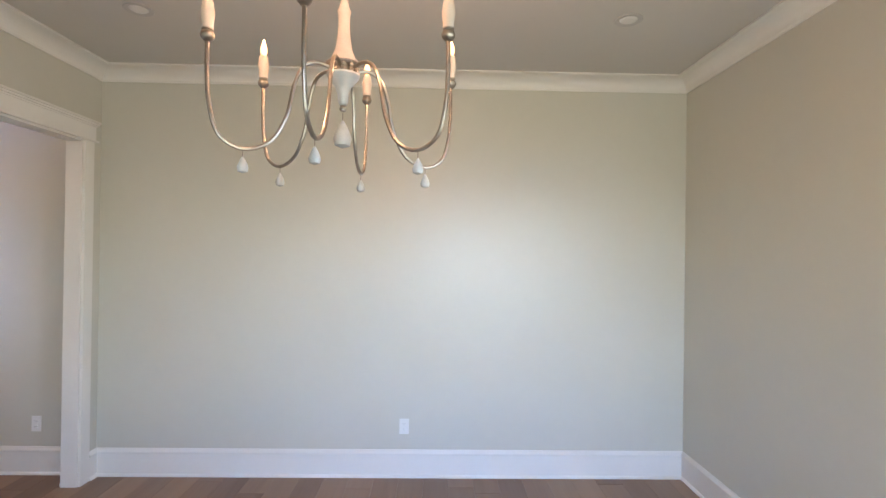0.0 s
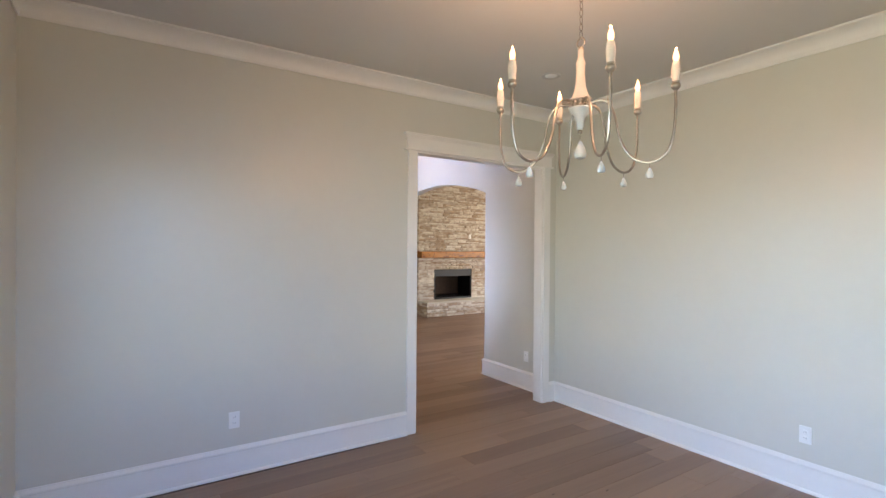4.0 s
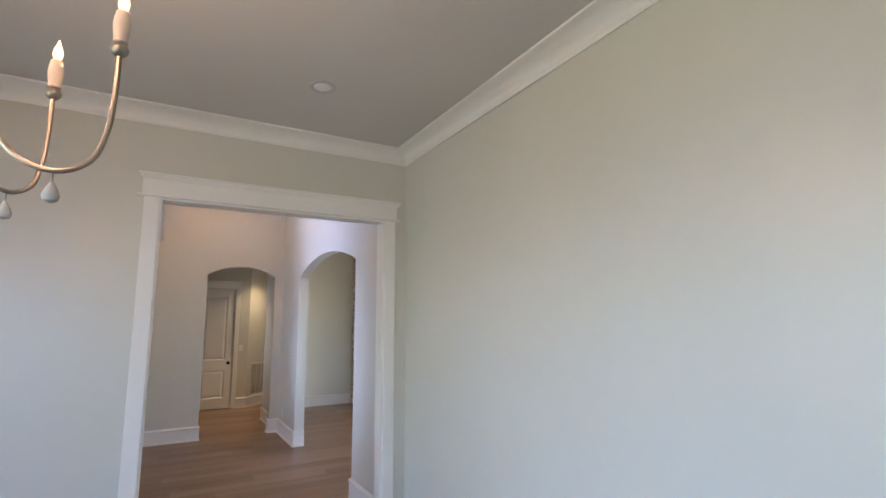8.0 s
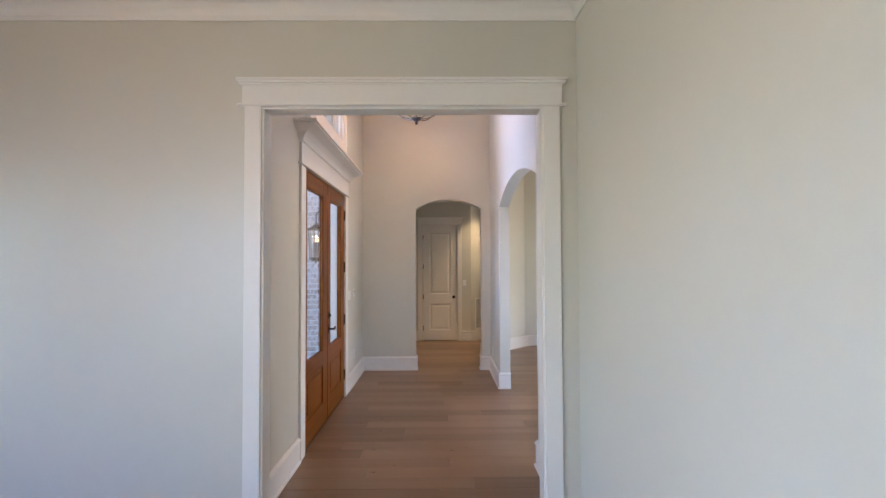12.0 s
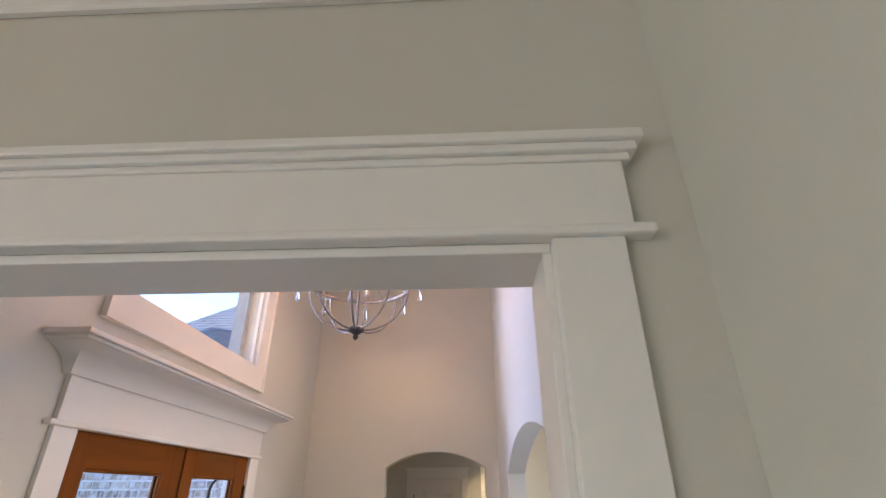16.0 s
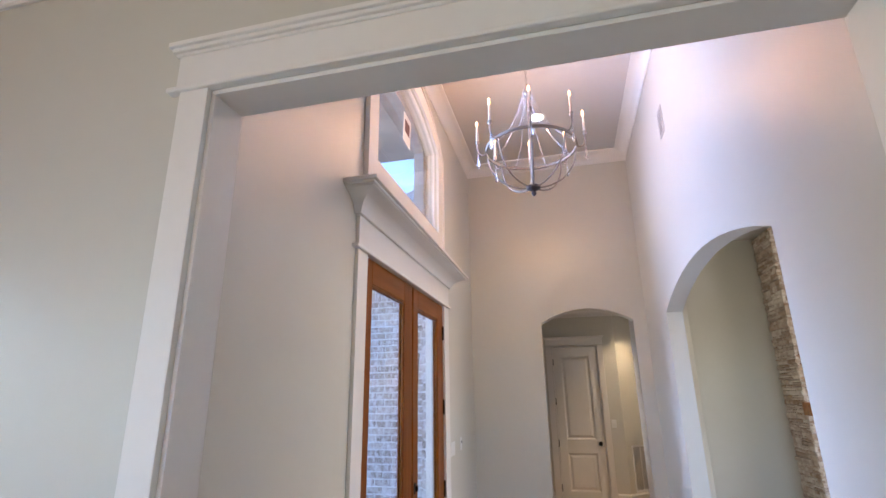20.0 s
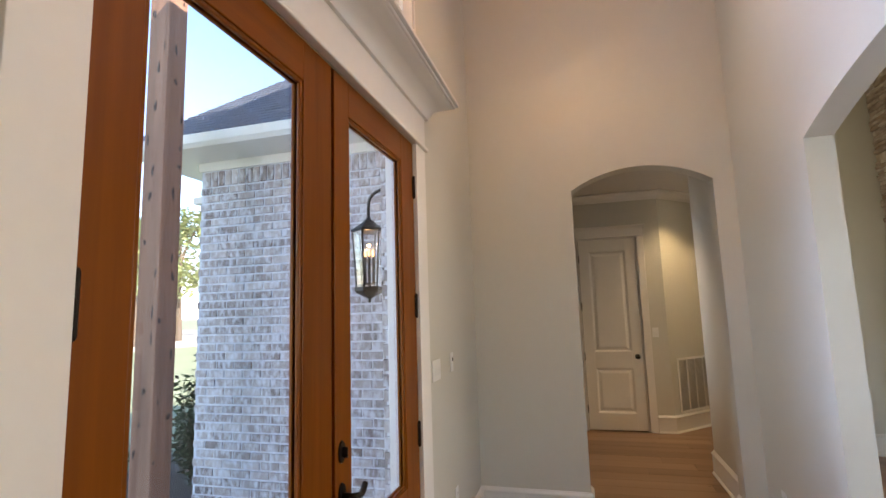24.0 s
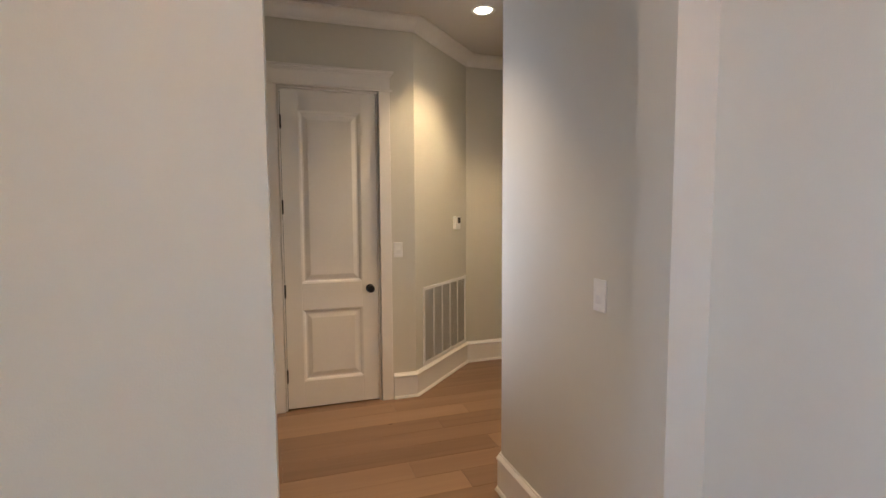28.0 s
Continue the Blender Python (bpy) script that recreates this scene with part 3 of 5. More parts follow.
def baseboard(name, path, label):
    tagged(part(name, sweep(BASE, path), TRIM), label, "baseboard", kind="structure")


WB = "tall white painted baseboard with a moulded cap"
baseboard("baseboard_dining", [(XW + G, OP1 + 0.093), (XW + G, YN - G), (XE - G, YN - G), (XE - G, YS + G), (XW + G, YS + G), (XW + G, OP0 - 0.093)], WB)
baseboard("baseboard_foyer_north_east", [(BA1 - 0.002, FYN + 0.137), (BA1 - G, FYN - G), (FXE - G, FYN - G), (FXE - G, OP1 + 0.02)], WB)
baseboard("baseboard_foyer_west", [(FXW - 0.15, HA1 - G), (FXW + G, HA1 - G), (FXW + G, FYN - G), (BA0 + G, FYN - G), (BA0 + G, FYN + 0.137)], WB)
baseboard("baseboard_foyer_south", [(FD0 - 0.165, FYS + G), (FXW + G, FYS + G), (FXW + G, HA0 + G), (FXW - 0.15, HA0 + G)], WB)
baseboard("baseboard_foyer_south_east", [(FXE - G, OP0 - 0.02), (FXE - G, FYS + G), (-3.325, FYS + G)], WB)
baseboard("baseboard_hall_north", [(-8.08 - 0.5, 4.115 + 0.5), (-8.08, 4.115 - G), (FXW - 0.15, 4.115 - G)], WB)
baseboard("baseboard_hall_west", [(HXW + G, 3.845), (HXW + G, 4.035), (-10.29 + G, 4.755), (-10.29 + G, 6.0)], WB)
baseboard("baseboard_hall_south", [(FXW - 0.15, 2.22 + G), (HXW + G, 2.22 + G), (HXW + G, 2.90)], WB)
baseboard("baseboard_living_west", [(-8.003, 4.194), (LXW + 0.046 + G, 5.098), (LXW + G, 5.2), (LXW + G, 6.10)], WB)


def header_trim(parent, axis_pos, b0, b1, z, out_dir, leg_w=0.105, frieze=0.15, legs=True, name_axis="y", wide=0.0, lip=0.018, crown=0.028):
    """A door or opening surround: two flat legs, a fillet, a flat frieze and a stepped cap. axis_pos: the wall face."""
    s = out_dir

    def bx(u0, u1, d0, d1, z0, z1):
        d = sorted((axis_pos + s * d0, axis_pos + s * d1))
        return (d[0], d[1], u0, u1, z0, z1) if name_axis == "y" else (u0, u1, d[0], d[1], z0, z1)

    o0, o1 = b0 - leg_w, b1 + leg_w
    if legs:
        for u0, u1 in ((o0, b0), (b1, o1)):
            part("casing_leg", boxes(bx(u0, u1, 0, 0.02, 0, z), bevel=0.002), TRIM, parent)
    o0, o1 = o0 - wide, o1 + wide
    part("fillet", boxes(bx(o0 - lip, o1 + lip, 0, 0.031, z, z + 0.015), bevel=0.005), TRIM, parent)
    part("frieze", boxes(bx(o0, o1, 0, 0.022, z + 0.015, z + 0.015 + frieze), bevel=0.002), TRIM, parent)
    zc = z + 0.015 + frieze
    bm = boxes(bx(o0 - crown + 0.018, o1 + crown - 0.018, 0, 0.026, zc, zc + 0.012), bx(o0 - crown + 0.009, o1 + crown - 0.009, 0, 0.034, zc + 0.012, zc + 0.026), bx(o0 - crown, o1 + crown, 0, 0.042, zc + 0.026, zc + 0.042), bevel=0.003)
    part("cap", bm, TRIM, parent)
    return parent


surround = thing("trim_dining_opening", "white painted casing with a flat header and stepped cap", "door casing", kind="structure", at=(XW, (OP0 + OP1) / 2, 0))
surround.location = (0, 0, 0)
header_trim(surround, XW, OP0, OP1, OPZ, 1, 0.092, 0.100, wide=0.014, lip=0.026, crown=0.029)
jw = 0.012
part("jamb", boxes((FXE - 0.002, XW + 0.002, OP0 - 0.001, OP0 + jw, 0, OPZ - 0.0135), bevel=0.002), TRIM, surround)
part("jamb", boxes((FXE - 0.002, XW + 0.002, OP1 - jw, OP1 + 0.001, 0, OPZ - 0.0135), bevel=0.002), TRIM, surround)
part("head_jamb", boxes((FXE - 0.002, XW + 0.002, OP0, OP1, OPZ - 0.013, OPZ + 0.001), bevel=0.002), TRIM, surround)

# dining window: frame only, out of view behind the camera
for a, b in SWIN:
    wf = thing("window_dining", "white framed dining room window to the front", "window", kind="structure")
    part("window_frame", boxes((a, a + 0.06, YS - 0.13, YS - 0.05, 0.7, 2.4), (b - 0.06, b, YS - 0.13, YS - 0.05, 0.7, 2.4), (a + 0.06, b - 0.06, YS - 0.13, YS - 0.05, 0.7, 0.76), (a + 0.06, b - 0.06, YS - 0.13, YS - 0.05, 2.34, 2.4)), TRIM, wf)
we = thing("window_dining_side", "white framed dining room window to the side", "window", kind="structure")
part("window_frame", boxes((XE + 0.04, XE + 0.11, EW0, EW0 + 0.06, 0.7, 2.4), (XE + 0.04, XE + 0.11, EW1 - 0.06, EW1, 0.7, 2.4), (XE + 0.04, XE + 0.11, EW0 + 0.06, EW1 - 0.06, 0.7, 0.76), (XE + 0.04, XE + 0.11, EW0 + 0.06, EW1 - 0.06, 2.34, 2.4)), TRIM, we)

# ---- front door ----
ent = thing("trim_entrance", "white entrance casing with a deep flared crown over the doors", "door casing", kind="structure")
part("casing_leg", boxes((FD1, -3.34, FYS + 0.001, FYS + 0.022, 0, FDZ), bevel=0.002), TRIM, ent)
part("casing_leg", boxes((FD0 - 0.16, FD0, FYS + 0.001, FYS + 0.022, 0, FDZ), bevel=0.002), TRIM, ent)
EL, ER = FD0 - 0.16, -3.34
part("fillet", boxes((EL - 0.02, ER + 0.045, FYS + 0.001, FYS + 0.04, FDZ, FDZ + 0.022), bevel=0.006), TRIM, ent)
part("frieze", boxes((EL, ER, FYS + 0.001, FYS + 0.024, FDZ + 0.022, FDZ + 0.198), bevel=0.002), TRIM, ent)
ZB = FDZ + 0.198
flare = [(0, ZB), (0.030, ZB), (0.034, ZB + 0.008), (0.039, ZB + 0.026), (0.056, ZB + 0.056), (0.094, ZB + 0.083), (0.146, ZB + 0.102), (0.154, ZB + 0.108), (0, ZB + 0.108)]
part("flared_crown", sweep(flare, [(ER, FYS + 0.002), (ER, FYS + 0.01), (EL, FYS + 0.01), (EL, FYS + 0.002)]), TRIM, ent, smooth=True)
part("cap", boxes((EL - 0.172, ER + 0.172, FYS + 0.001, FYS + 0.176, ZB + 0.109, ZB + 0.124), (EL - 0.190, ER + 0.190, FYS + 0.001, FYS + 0.194, ZB + 0.124, ZB + 0.146), bevel=0.004), TRIM, ent)


def door_leaf(name, x0, x1, left_stile, right_stile, hinge_at):
    """A glazed leaf between x0 < x1, its inner face flush with the wall, with stiles, rails, a lower panel, glass and hinges."""
    leaf = thing(name, "closed stained wood entrance door leaf with a tall glass light", "door", "entrance door leaves", "structure")
    y0, y1 = FYS - 0.046, FYS
    zg0, zg1 = 0.755, 2.354
    part("stile", boxes((x0, x0 + left_stile, y0, y1, 0.02, FDZ - 0.006), bevel=0.003), DOORWOOD, leaf)
    part("stile", boxes((x1 - right_stile, x1, y0, y1, 0.02, FDZ - 0.006), bevel=0.003), DOORWOOD, leaf)
    a, b = x0 + left_stile, x1 - right_stile
    part("top_rail", boxes((a, b, y0, y1, zg1, FDZ - 0.006), bevel=0.003), DOORWOOD_X, leaf)
    part("middle_rail", boxes((a, b, y0, y1, zg0 - 0.14, zg0), bevel=0.003), DOORWOOD_X, leaf)
    part("bottom_rail", boxes((a, b, y0, y1, 0.02, 0.24), bevel=0.003), DOORWOOD_X, leaf)
    bm = boxes((a, b, y0 + 0.014, y1 - 0.014, 0.24, zg0 - 0.14))
    box(bm, a + 0.045, b - 0.045, y0 + 0.006, y1 - 0.006, 0.285, zg0 - 0.185, 0.006)
    part("panel", bm, DOORWOOD, leaf)
    bead = 0.014
    for r in ((a, a + bead, zg0, zg1), (b - bead, b, zg0, zg1), (a + bead, b - bead, zg0, zg0 + bead), (a + bead, b - bead, zg1 - bead, zg1)):
        for ya in (y1 - 0.018, y0 + 0.004):
            part("glazing_bead", boxes((r[0], r[1], ya, ya + 0.014, r[2], r[3]), bevel=0.004), DOORWOOD, leaf)
    pane = part("glass_pane", boxes((a + 0.001, b - 0.001, FYS - 0.032, FYS - 0.026, zg0 + 0.001, zg1 - 0.001)), GLASS, leaf, "clear glass")
    pane.visible_shadow = False
    for z in (0.28, 0.96, 1.61, 2.25):
        bm = boxes((hinge_at - 0.012, hinge_at + 0.012, FYS - 0.008, FYS + 0.004, z - 0.055, z + 0.055), bevel=0.002)
        lathe([(0, z - 0.065), (0.006, z - 0.062), (0.008, z - 0.055), (0.008, z + 0.055), (0.006, z + 0.062), (0, z + 0.065)], 10, (hinge_at, FYS + 0.006), bm)
        part("hinge", bm, BLACKMETAL, leaf, "dark bronze hinge")
    return leaf


MEET = -4.406
leaf_b = door_leaf("door_entrance_west", FD0 + 0.014, MEET - 0.013, 0.172, 0.118, FD0 + 0.010)
leaf_a = door_leaf("door_entrance_east", MEET + 0.011, FD1 - 0.010, 0.185, 0.118, FD1 - 0.010)
part("astragal", boxes((MEET - 0.0126, MEET + 0.0106, FYS - 0.046, FYS - 0.010, 0.02, FDZ - 0.008), bevel=0.003), DOORWOOD_DEEP, leaf_a, "meeting strip toned dark red for the shaded gap")
# lock set on the west leaf
hx = MEET - 0.056


def oval(bm, x, z, rx, rz, y0, y1, n=24):
    a = [bm.verts.new((x + rx * math.cos(t), y0, z + rz * math.sin(t))) for t in (2 * math.pi * k / n for k in range(n))]
    b = [bm.verts.new((x + 0.86 * rx * math.cos(t), y1, z + 0.86 * rz * math.sin(t))) for t in (2 * math.pi * k / n for k in range(n))]
    for k in range(n):
        bm.faces.new((a[k], a[(k + 1) % n], b[(k + 1) % n], b[k]))
    bm.faces.new(b)
    return bm


bm = oval(bmesh.new(), hx, 1.10, 0.026, 0.042, FYS - 0.006, FYS + 0.006)
box(bm, hx - 0.004, hx + 0.004, FYS + 0.005, FYS + 0.026, 1.082, 1.118, 0.003)
part("deadbolt", bm, BLACKMETAL, leaf_b, "dark bronze oval deadbolt")
bm = oval(bmesh.new(), hx, 0.955, 0.026, 0.046, FYS - 0.006, FYS + 0.008)
tube(curve_points([(hx, FYS + 0.006, 0.955), (hx, FYS + 0.04, 0.955), (hx - 0.014, FYS + 0.050, 0.953), (hx - 0.045, FYS + 0.050, 0.946), (hx - 0.072, FYS + 0.048, 0.951), (hx - 0.098, FYS + 0.044, 0.966)], 20), 0.0115, 10, bm)
part("lever_handle", bm, BLACKMETAL, leaf_b, "dark bronze lever handle", True)
fr = thing("frame_entrance", "stained wood jamb and sill round the entrance doors", "door frame", kind="structure")
part("jamb", boxes((FD0 - 0.002, FD0 + 0.012, EXT + 0.12, FYS - 0.002, 0.0, FDZ - 0.004), bevel=0.002), DOORWOOD, fr)
part("jamb", boxes((FD1 - 0.007, FD1 + 0.002, EXT + 0.12, FYS - 0.002, 0.0, FDZ - 0.004), bevel=0.002), DOORWOOD, fr)
part("head_jamb", boxes((FD0, FD1, EXT + 0.12, FYS - 0.004, FDZ - 0.004, FDZ + 0.004)), DOORWOOD_X, fr)
part("sill", boxes((FD0, FD1, EXT + 0.0, FYS - 0.002, 0.0, 0.016), bevel=0.004), BLACKMETAL, fr, "dark metal threshold")
part("brick_mould", boxes((FD0 - 0.05, FD0 - 0.002, EXT + 0.046, EXT + 0.12, -0.08, FDZ + 0.06), bevel=0.006), TRIM, fr, "white painted outer trim")
part("brick_mould", boxes((FD1 + 0.002, FD1 + 0.05, EXT + 0.046, EXT + 0.12, -0.08, FDZ + 0.06), bevel=0.006), TRIM, fr, "white painted outer trim")

# ---- arched transom ----
tw = thing("window_transom", "arched white framed window over the entrance doors", "window", kind="structure")
YT = FYS - 0.032


def arch_ring(b0, b1, zb, spring, rise, w, y0, y1, bottom=True):
    """A flat frame of width w round an arched opening, outside it when w > 0 and inside it when w < 0."""
    inner = [(b0, zb), *arc(b0, b1, spring, rise), (b1, zb)]
    outer = [(b0 - w, zb - (w if bottom else 0)), *arc(b0 - w, b1 + w, spring, rise + w), (b1 + w, zb - (w if bottom else 0))]
    bm = bmesh.new()
    rings = [[bm.verts.new((x, y, z)) for x, z in row] for row in (inner, outer) for y in (y0, y1)]
    n = len(inner)
    for k in range(n if bottom else n - 1):
        j = (k + 1) % n
        for a, b in ((0, 1), (1, 3), (3, 2), (2, 0)):
            bm.faces.new((rings[a][k], rings[a][j], rings[b][j], rings[b][k]))
    bmesh.ops.recalc_face_normals(bm, faces=bm.faces[:])
    return bm


part("casing", arch_ring(TW0 + 0.005, TW1 - 0.005, TWB, TWS, TWR, 0.15, FYS + 0.001, FYS + 0.022), TRIM, tw)
part("casing_edge", arch_ring(TW0 - 0.145, TW1 + 0.145, TWB - 0.15, TWS, TWR + 0.15, 0.024, FYS + 0.001, FYS + 0.034), TRIM, tw)
part("window_frame", arch_ring(TW0, TW1, TWB, TWS, TWR, -0.014, YT - 0.02, YT + 0.014), TRIM, tw)
# the reveal's blue-grey has the brick's shadow put into its colour
part("brick_reveal", arch_ring(TW0 - 0.01, TW1 + 0.01, TWB, TWS, TWR + 0.01, -0.080, EXT + 0.004, EXT + 0.098, False), mat("shaded_brick_reveal", (0.40, 0.41, 0.43), 0.9, vary=0.25, scale=14, bump=0.5, bump_scale=70), tw, "brick reveal toned blue-grey for shade, outside the glass")
bm = bmesh.new()
pts = [(TW0 + 0.012, TWB + 0.012), *arc(TW0 + 0.012, TW1 - 0.012, TWS, TWR - 0.012), (TW1 - 0.012, TWB + 0.012)]
f = bm.faces.new([bm.verts.new((x, YT, z)) for x, z in pts])
ex = bmesh.ops.extrude_face_region(bm, geom=[f])
bmesh.ops.translate(bm, vec=(0, -0.006, 0), verts=[v for v in ex["geom"] if isinstance(v, bmesh.types.BMVert)])
bmesh.ops.recalc_face_normals(bm, faces=bm.faces[:])
pane = part("glass_pane", bm, GLASS, tw, "clear glass")
pane.visible_shadow = False
stick = thing("window_sticker", "paper label with a dark printed block stuck on the transom glass", "sticker", at=(0, 0, 0))
for nm, w, h, d, mm in (("sheet", 0.089, 0.132, 0.003, PAPER), ("printed_block", 0.056, 0.056, 0.0045, INK)):
    bm = boxes((-w, w, 0, d, -h, h))
    bmesh.ops.rotate(bm, cent=(0, 0, 0), matrix=Matrix.Rotation(radians(-6), 3, "Y"), verts=bm.verts[:])
    bmesh.ops.translate(bm, vec=(-4.321, YT + 0.001, 3.787 + (0.02 if nm != "sheet" else 0)), verts=bm.verts[:])
    part(nm, bm, mm, stick)

# ---- hall door ----
hd = thing("door_hall", "closed white two-panel interior door with dark hardware", "door", kind="structure")
HY0, HY1, HZ = 3.018, 3.727, 2.445
hf = HXW - 0.012


def panel_door(parent, y0, y1, z1, face):
    """A slab with two recessed, raised-field panels; its seen face looks along +x."""
    back = face - 0.035
    st = 0.125
    a, b = y0 + st, y1 - st
    part("stile", boxes((back, face, y0, a, 0.012, z1), bevel=0.002), DOORPAINT, parent)
    part("stile", boxes((back, face, b, y1, 0.012, z1), bevel=0.002), DOORPAINT, parent)
    for z0, zt in ((0.012, 0.22), (0.78, 0.985), (2.29, z1)):
        part("rail", boxes((back, face, a, b, z0, zt), bevel=0.002), DOORPAINT, parent)
    for z0, zt in ((0.22, 0.78), (0.985, 2.29)):
        bm = bmesh.new()
        steps = [(0.0, face - 0.001), (0.010, face - 0.004), (0.022, face - 0.012), (0.034, face - 0.012), (0.062, face - 0.004), (0.066, face - 0.003)]
        rings = [[bm.verts.new((x, u, v)) for u, v in ((a + d, z0 + d), (b - d, z0 + d), (b - d, zt - d), (a + d, zt - d))] for d, x in steps]
        for r, s in zip(rings, rings[1:]):
            for k in range(4):
                bm.faces.new((r[k], r[(k + 1) % 4], s[(k + 1) % 4], s[k]))
        bm.faces.new(rings[-1])
        box(bm, back, face - 0.0125, a, b, z0, zt)
        part("panel", bm, DOORPAINT, parent)


panel_door(hd, HY0, HY1, HZ, hf)
for z in (0.27, 0.93, 1.57, 2.2):
    bm = boxes((hf - 0.004, hf + 0.006, HY0 - 0.012, HY0 + 0.006, z - 0.05, z + 0.05), bevel=0.002)
    lathe([(0, z - 0.058), (0.006, z - 0.052), (0.006, z + 0.052), (0, z + 0.058)], 8, (hf + 0.007, HY0 - 0.004), bm)
    part("hinge", bm, BLACKMETAL, hd, "dark bronze hinge")
bm = lathe([(0.033, 0), (0.032, 0.006), (0.012, 0.010), (0.011, 0.030), (0.020, 0.036), (0.029, 0.046), (0.030, 0.056), (0.024, 0.066), (0, 0.070)], 20)
bmesh.ops.rotate(bm, cent=(0, 0, 0), matrix=Matrix.Rotation(radians(90), 3, "Y"), verts=bm.verts[:])
bmesh.ops.translate(bm, vec=(hf, HY1 - 0.065, 0.925), verts=bm.verts[:])
part("door_knob", bm, BLACKMETAL, hd, "dark bronze round knob", True)
hs = thing("trim_hall_door", "white painted door casing with a flat header and cap", "door casing", kind="structure")
header_trim(hs, HXW, HY0 - 0.02, HY1 + 0.02, 2.465, 1, 0.09, 0.095)
part("jamb", boxes((HXW - 0.11, HXW, HY0 - 0.02, HY0 - 0.003, 0, 2.465)), TRIM, hs)
part("jamb", boxes((HXW - 0.11, HXW, HY1 + 0.003, HY1 + 0.02, 0, 2.465)), TRIM, hs)
part("head_jamb", boxes((HXW - 0.11, HXW, HY0 - 0.003, HY1 + 0.003, HZ + 0.003, 2.465)), TRIM, hs)
part("backing", boxes((HXW - 0.118, HXW - 0.112, HY0 - 0.02, HY1 + 0.02, 0, 2.465)), DARKSLOT, hs)

# ---- plates on the walls ----


def on_wall(x, y, z, turn):
    return pose(x, y, z, 0, 0, turn)


def outlet(m, label="white duplex outlet plate low on the wall"):
    """A duplex outlet whose face looks along -y before the turn."""
    ob = thing("wall_outlet", label, "outlet", "wall outlets")
    part("cover_plate", boxes((-0.037, 0.037, -0.006, -0.0005, -0.060, 0.060), bevel=0.003), PLASTIC, ob)
    for dz in (-0.021, 0.021):
        r = part("receptacle", oval(bmesh.new(), 0, dz, 0.017, 0.016, -0.0055, -0.009), PLASTIC, ob)
        part("slots", boxes((-0.008, -0.006, -0.0098, -0.0088, dz - 0.004, dz + 0.005), (0.006, 0.008, -0.0098, -0.0088, dz - 0.004, dz + 0.005)), DARKSLOT, r)
    ob.matrix_basis = m
    return ob


def switch(m, gangs=1, label="white rocker switch plate", dark=False):
    ob = thing("light_switch", label, "switch", "light switches")
    w = 0.037 + 0.023 * (gangs - 1)
    part("cover_plate", boxes((-w, w, -0.006, -0.0005, -0.060, 0.060), bevel=0.003), PLASTIC, ob)
    for k in range(gangs):
        c = (k - (gangs - 1) / 2) * 0.046
        bm = bmesh.new()
        v = [bm.verts.new(p) for p in ((c - 0.016, -0.006, -0.033), (c + 0.016, -0.006, -0.033), (c + 0.016, -0.0115, 0.0), (c - 0.016, -0.0115, 0.0), (c + 0.016, -0.0065, 0.033), (c - 0.016, -0.0065, 0.033))]
        bm.faces.new((v[0], v[1], v[2], v[3]))
        bm.faces.new((v[3], v[2], v[4], v[5]))
        part("rocker", bm, PLASTIC, ob)
        if dark:
            part("sensor", boxes((c - 0.008, c + 0.008, -0.0125, -0.0105, 0.006, 0.028)), DARKSLOT, ob)
    ob.matrix_basis = m
    return ob


outlet(on_wall(0.425, YN, 0.391, 0))
outlet(on_wall(XW, 0.833, 0.405, 90))
outlet(on_wall(-2.41, FYN, 0.385, 0))
outlet(on_wall(-6.49, FYN, 0.335, 0))
outlet(on_wall(SX + 0.026, 7.64, 1.935, 90), "white outlet plate set in the stone above the mantel")
outlet(on_wall(-6.02, FYS, 0.40, 180))
switch(on_wall(-5.64, FYS, 1.235, 180), 3, "white three-gang rocker switch plate beside the entrance")
switch(on_wall(-5.99, FYS, 1.245, 180), 1, "white sensor switch with a small dark window", True)
switch(on_wall(-7.235, 4.115, 1.22, 0))
switch(on_wall(HXW, 3.892, 1.225, 90))

slx = Vector((HXW + 10.30, 4.035 - 4.765, 0)).normalized()


def on_slant(d, z):
    """A pose on the slanting hall wall, d metres from its near corner; its face looks into the hall."""
    p = Vector((HXW, 4.035, 0)) - slx * d
    ang = math.degrees(math.atan2(-slx.y, -slx.x))
    return pose(p.x, p.y, z, 0, 0, ang)


def return_grille(m, w, h):
    """A return air grille; before the turn its face looks along -y and it stands from x = 0 to w."""
    ob = thing("return_grille", "white metal return air grille set low in the slanting wall", "vent")
    fw = 0.03
    bm = boxes((0, w, -0.010, -0.001, 0, fw), (0, w, -0.010, -0.001, h - fw, h), (0, fw, -0.010, -0.001, fw, h - fw), (w - fw, w, -0.010, -0.001, fw, h - fw), bevel=0.002)
    part("frame", bm, PLASTIC, ob)
    # sheet whose grey stands for the shade behind the louvres
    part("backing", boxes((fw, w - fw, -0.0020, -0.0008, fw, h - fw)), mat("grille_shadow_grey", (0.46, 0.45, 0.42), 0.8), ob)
    cols = 5
    for k in range(1, cols):
        x = fw + (w - 2 * fw) * k / cols
        part("mullion", boxes((x - 0.008, x + 0.008, -0.009, -0.002, fw, h - fw)), PLASTIC, ob)
    for k in range(cols):
        xa, xb = fw + (w - 2 * fw) * k / cols + 0.008, fw + (w - 2 * fw) * (k + 1) / cols - 0.008
        bm = bmesh.new()
        z = fw + 0.008
        while z < h - fw - 0.006:
            v = [bm.verts.new(p) for p in ((xa, -0.0085, z + 0.007), (xb, -0.0085, z + 0.007), (xb, -0.0025, z), (xa, -0.0025, z))]
            bm.faces.new(v)
            z += 0.014
